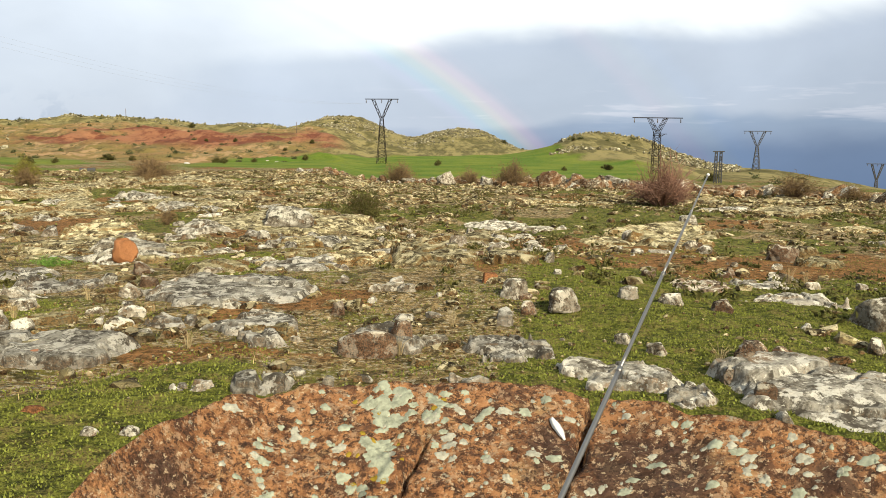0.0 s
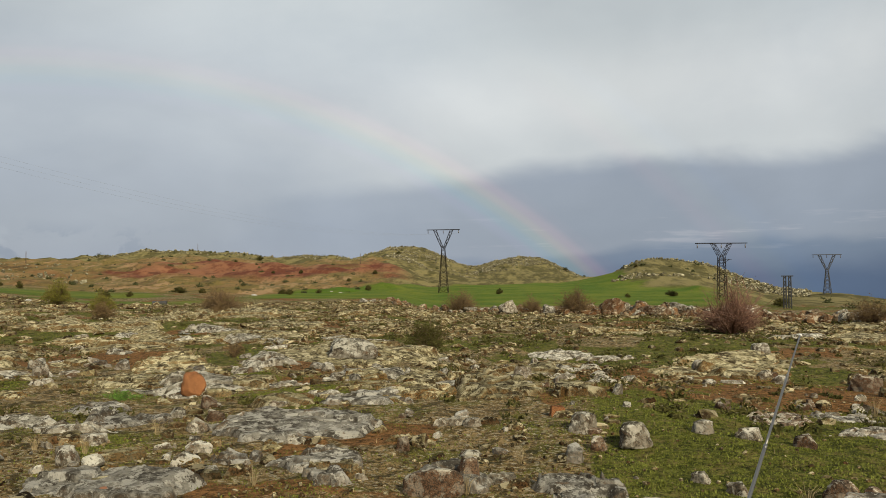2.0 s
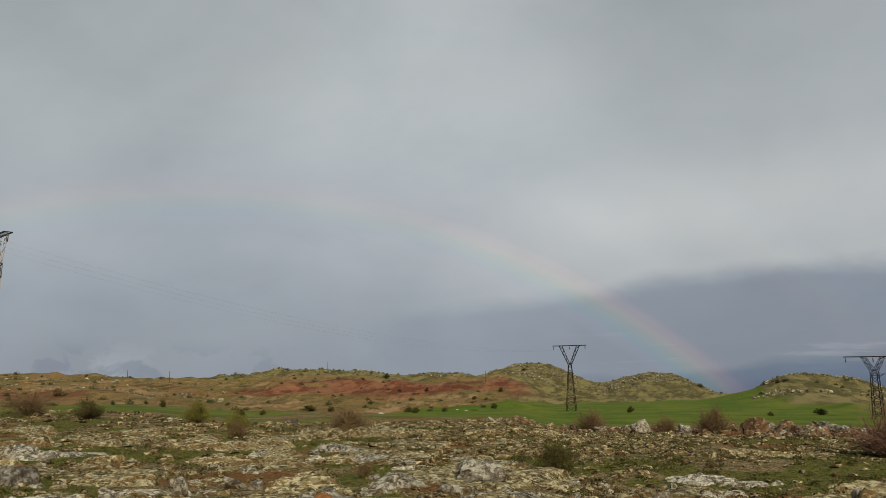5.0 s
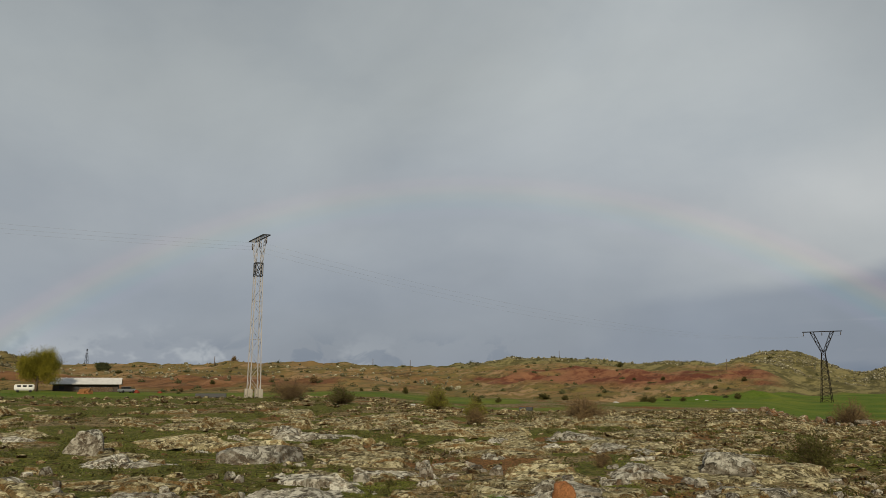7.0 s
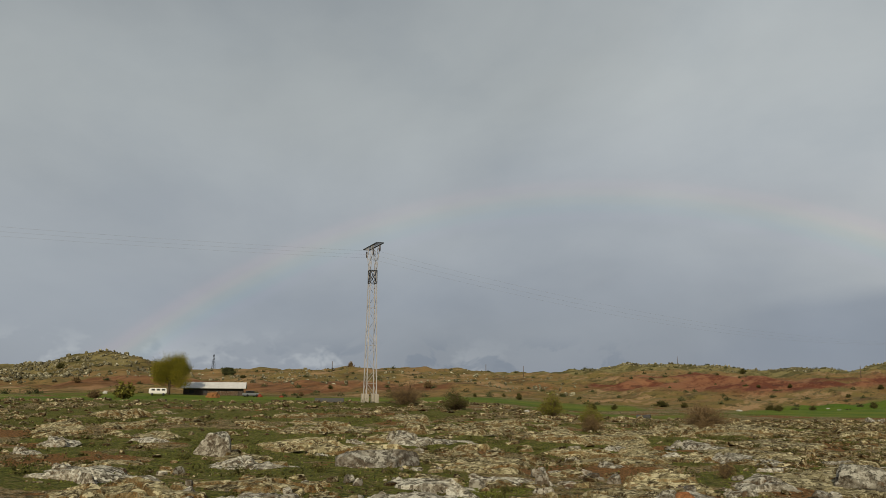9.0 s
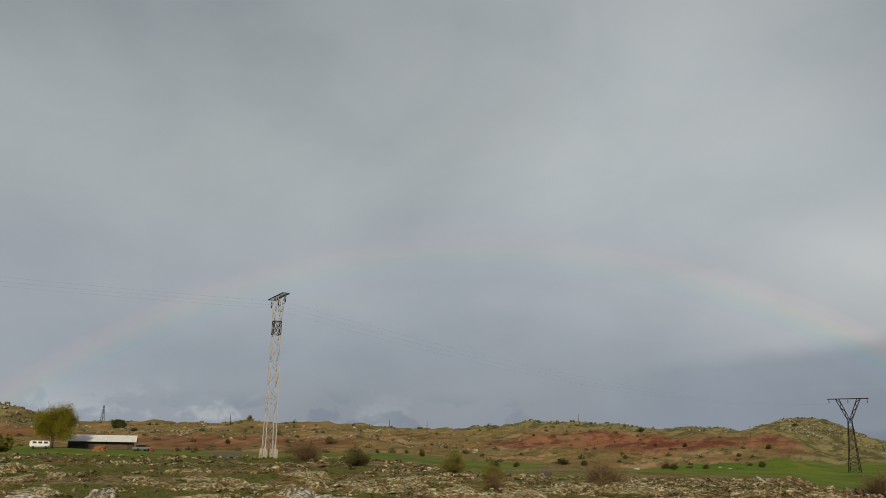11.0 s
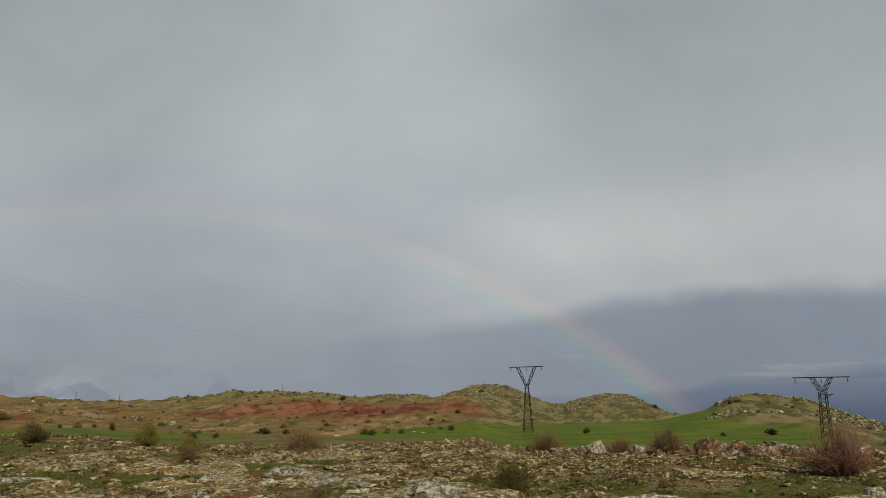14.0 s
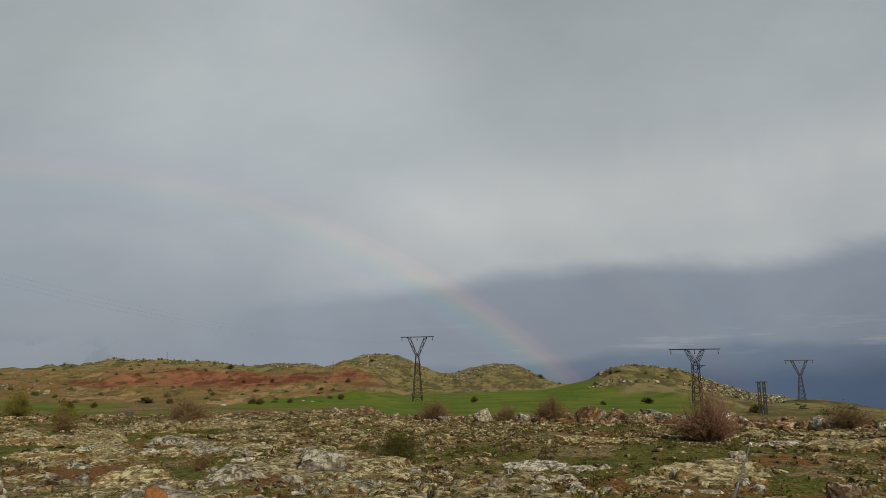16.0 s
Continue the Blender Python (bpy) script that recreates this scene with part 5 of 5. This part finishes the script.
# slim poles along the skyline
for k, (az, r, tall) in enumerate(((-52.85, 380, 8.5), (-34.2, 345, 4.5), (-31.6, 340, 5.0), (-44.9, 330, 4.0), (-21.2, 470, 5.0), (-10.2, 330, 4.5))):
    x, y = polar(az, r)
    z = height(x, y)
    if k == 0:
        ob = thing("mast", (x, y, z - 0.1), "small distant lattice mast on the skyline", "mast")
        lattice(ob, 0, tall, 1.5, 0.3, 6, 0.06, DARK_STEEL)
    else:
        v, f = tube([(0, 0, -0.2), (0, 0, tall)], [0.16, 0.11], 6)
        thing("pole", (x, y, z), "slim distant wooden pole on the skyline", "pole", "skyline poles", me=mesh_of("pole", v, f, BARK))


# ---------------------------------------------------------------- the farmstead
def box_mesh(name, size, mat, bevel=0.04):
    bm = bmesh.new()
    bmesh.ops.create_cube(bm, size=1.0)
    bmesh.ops.scale(bm, vec=size, verts=bm.verts)
    bmesh.ops.bevel(bm, geom=bm.edges[:], offset=bevel, segments=2, affect="EDGES")
    me = bpy.data.meshes.new(name)
    bm.to_mesh(me)
    bm.free()
    me.materials.append(mat)
    return me


def barn():
    a, b = Vector((-138.9, 98.25)), Vector((-131.4, 106.85))
    mid, turn, long = (a + b) / 2, math.degrees(math.atan2(b.y - a.y, b.x - a.x)), (b - a).length
    z = height(mid.x, mid.y)
    ob = thing("barn", pose(mid.x, mid.y, z, 0, 0, turn), "long low dark barn with a pale sheet roof", "barn")
    wall = part("wall", box_mesh("wall", (long, 5.0, 1.7), BARN_WALL), ob, "", pose(0, 2.6, 0.55))
    for k in range(4):
        part("window", box_mesh("window", (0.9, 0.08, 0.6), DARK_STEEL, 0.01), wall, "", pose(-long * 0.36 + k * long * 0.22, -2.53, 0.2))
    for y, tip in ((1.06, 19), (4.46, -19)):
        roof = part("roof", box_mesh("roof", (long + 1.2, 3.7, 0.10), BARN_ROOF, 0.02), ob, "pale corrugated sheet", pose(0, y, 2.02, tip))
        for k in range(13):
            part("rib", box_mesh("rib", (0.10, 3.68, 0.06), BARN_ROOF, 0.01), roof, "", pose((k - 6) * long / 12.4, 0, 0.07))
    for sx in (-1, 1):
        edge = sx * (long / 2 - 0.12)
        v = [(edge + dx, y, z) for dx in (-0.1, 0.1) for y, z in ((0.12, 1.38), (5.08, 1.38), (2.76, 2.50))]
        part("gable", mesh_of("gable", v, [[0, 1, 2], [5, 4, 3], [0, 3, 4, 1], [1, 4, 5, 2], [2, 5, 3, 0]], BARN_WALL, False), ob)
    part("stone_base", box_mesh("stone_base", (long * 0.5, 0.30, 0.9), BROWN_STONE, 0.05), ob, "rough pale stone lower wall", pose(long * 0.17, -0.08, 0.45))


barn()


def van():
    x, y = -132.9, 88.6
    ob = thing("van", pose(x, y, height(x, y), 0, 0, 56) @ Matrix.Scale(0.68, 4), "white van parked beside a barn under a tree", "van")
    body = part("body", box_mesh("body", (4.6, 1.9, 1.5), WHITE, 0.22), ob, "", pose(0, 0, 1.25))
    for k in (-1.2, 0.1, 1.4):
        part("window", box_mesh("window", (0.9, 0.06, 0.5), DARK_STEEL, 0.02), body, "dark glass", pose(k, -0.94, 0.32))
    for sx in (-1.45, 1.45):
        for sy in (-0.85, 0.85):
            v, f = tube([(sx, sy - 0.1, 0.33), (sx, sy + 0.1, 0.33)], [0.33, 0.33], 14)
            part("wheel", mesh_of("wheel", v, f, DARK_STEEL), ob)


van()


def tree(x, y, tall, wide, label, seed=3, leaf_mat=LEAF_GREEN):
    rs = np.random.RandomState(seed)
    ob = thing("tree", (x, y, height(x, y) - 0.05), label, "tree")
    v, f, ends = [], [], []
    tv, tf = tube([(0, 0, 0), (0.08, 0.03, tall * 0.2), (0.02, 0.1, tall * 0.42)], [0.28, 0.22, 0.16], 8)
    part("trunk", mesh_of("trunk", tv, tf, BARK), ob)
    for q in range(26):
        a, e = rs.uniform(0, 2 * math.pi), rs.uniform(0.15, 1.25)
        p0 = np.array([0.05, 0.05, tall * rs.uniform(0.16, 0.42)])
        p1 = p0 + np.array([math.cos(a) * math.cos(e) * wide * 0.45, math.sin(a) * math.cos(e) * wide * 0.45, math.sin(e) * tall * 0.5]) * rs.uniform(0.7, 1.05)
        m = (p0 + p1) / 2 + rs.normal(size=3) * 0.15
        bv, bf = tube([p0, m, p1], [0.07, 0.045, 0.015], 4)
        off = len(v)
        v += bv
        f += [[i + off for i in g] for g in bf]
        ends += [p1, m * 0.4 + p1 * 0.6, m]
    part("branchwork", mesh_of("branchwork", v, f, BARK), ob)
    ends = np.array(ends)
    k = 42000
    cen = ends[rs.randint(len(ends), size=k)] + rs.normal(size=(k, 3)) * np.array([wide, wide, tall]) * 0.065
    cen = cen[cen[:, 2] > tall * 0.12]
    part("crown", leaves_mesh("crown", cen, 0.10, leaf_mat, rs), ob)


tree(-135.9, 92.9, 8.6, 7.4, "round yellow-green tree in young leaf beside a barn")
x, y = polar(-51.9, 300)
tree(x, y, 3.6, 5.0, "low dark round tree on the skyline", 8, LEAF_DARK)



def saloon_car(x, y, turn, label):
    ob = thing("car", pose(x, y, height(x, y), 0, 0, turn) @ Matrix.Scale(0.8, 4), label, "car")
    body = part("body", box_mesh("body", (3.9, 1.6, 0.62), SILVER, 0.16), ob, "", pose(0, 0, 0.60))
    part("cabin", box_mesh("cabin", (2.0, 1.4, 0.52), DARK_STEEL, 0.16), body, "dark glass and pillars", pose(-0.2, 0, 0.52))
    part("roof_panel", box_mesh("roof_panel", (1.6, 1.3, 0.07), SILVER, 0.02), body, "", pose(-0.2, 0, 0.79))
    for sx in (-1.2, 1.2):
        for sy in (-0.72, 0.72):
            v, f = tube([(sx, sy - 0.09, 0.30), (sx, sy + 0.09, 0.30)], [0.30, 0.30], 14)
            part("wheel", mesh_of("wheel", v, f, DARK_STEEL), ob)


saloon_car(*polar(-50.35, 163), 75, "old silver saloon car parked by the barn")

# clutter by the barn and at the field's edge
for k, (az, r, w, d, h, m, lab) in enumerate(((-52.8, 154, 3.2, 2.2, 1.5, HAY, "orange-brown hay heap beside the barn"), (-49.75, 163, 1.8, 1.3, 1.4, RED_SCRAP, "red rusty scrap heap beside a car"), (-48.3, 163, 2.0, 1.2, 0.8, RED_SCRAP, "red rusty scrap heap in the grass"),
                                              (-59.5, 172, 1.8, 1.2, 1.3, SACKING, "pale sacking bundle on the slope"), (-17.5, 164, 1.8, 0.9, 0.7, SACKING, "white sack lying at the field's edge"), (-13.1, 206, 2.2, 0.9, 0.7, SACKING, "white sack lying at the field's edge"),
                                              (-11.6, 208, 1.6, 0.9, 0.7, SACKING, "white sack lying at the field's edge"), (-12.2, 210, 1.2, 0.7, 0.5, SACKING, "white sack lying at the field's edge"), (-31.5, 88, 1.1, 0.6, 0.45, SACKING, "white sack lying in rough grass"),
                                              (-45.9, 150, 1.0, 0.7, 0.6, SACKING, "white sack lying in rough grass"), (-42.0, 160, 0.9, 0.6, 0.5, SACKING, "white sack lying in rough grass"))):
    x, y = polar(az, r)
    me = stone_mesh("heap", 3, 700 + k, m, (w, d, h) if m is HAY else (w * 0.7, d * 0.7, h * 0.55), cuts=9, rough=0.3)
    thing("sack" if m is SACKING else "heap", (x, y, height(x, y) + h * 0.14), lab, "sack" if m is SACKING else "heap", me=me)


def trough(az, r, long, turn, label):
    x, y = polar(az, r)
    ob = thing("trough", pose(x, y, height(x, y), 0, 0, turn), label, "trough")
    part("floor_plate", box_mesh("floor_plate", (long, 0.6, 0.05), DARK_STEEL, 0.01), ob, "", pose(0, 0, 0.16))
    for sy in (-1, 1):
        part("side", box_mesh("side", (long, 0.05, 0.42), DARK_STEEL, 0.015), ob, "", pose(0, sy * 0.31, 0.30, sy * 8))
    for sx in (-1, 1):
        part("end", box_mesh("end", (0.05, 0.56, 0.40), DARK_STEEL, 0.015), ob, "", pose(sx * (long / 2 - 0.05), 0, 0.30))
        part("foot", box_mesh("foot", (0.10, 0.5, 0.2), DARK_STEEL, 0.015), ob, "", pose(sx * long * 0.36, 0, 0.08))


trough(-23.4, 101, 0.8, 14, "dark metal trough in rough grass")
trough(-23.9, 101, 0.7, 20, "dark metal trough in rough grass")
trough(-45.1, 92, 3.2, 42, "long low dark trough in green grass")
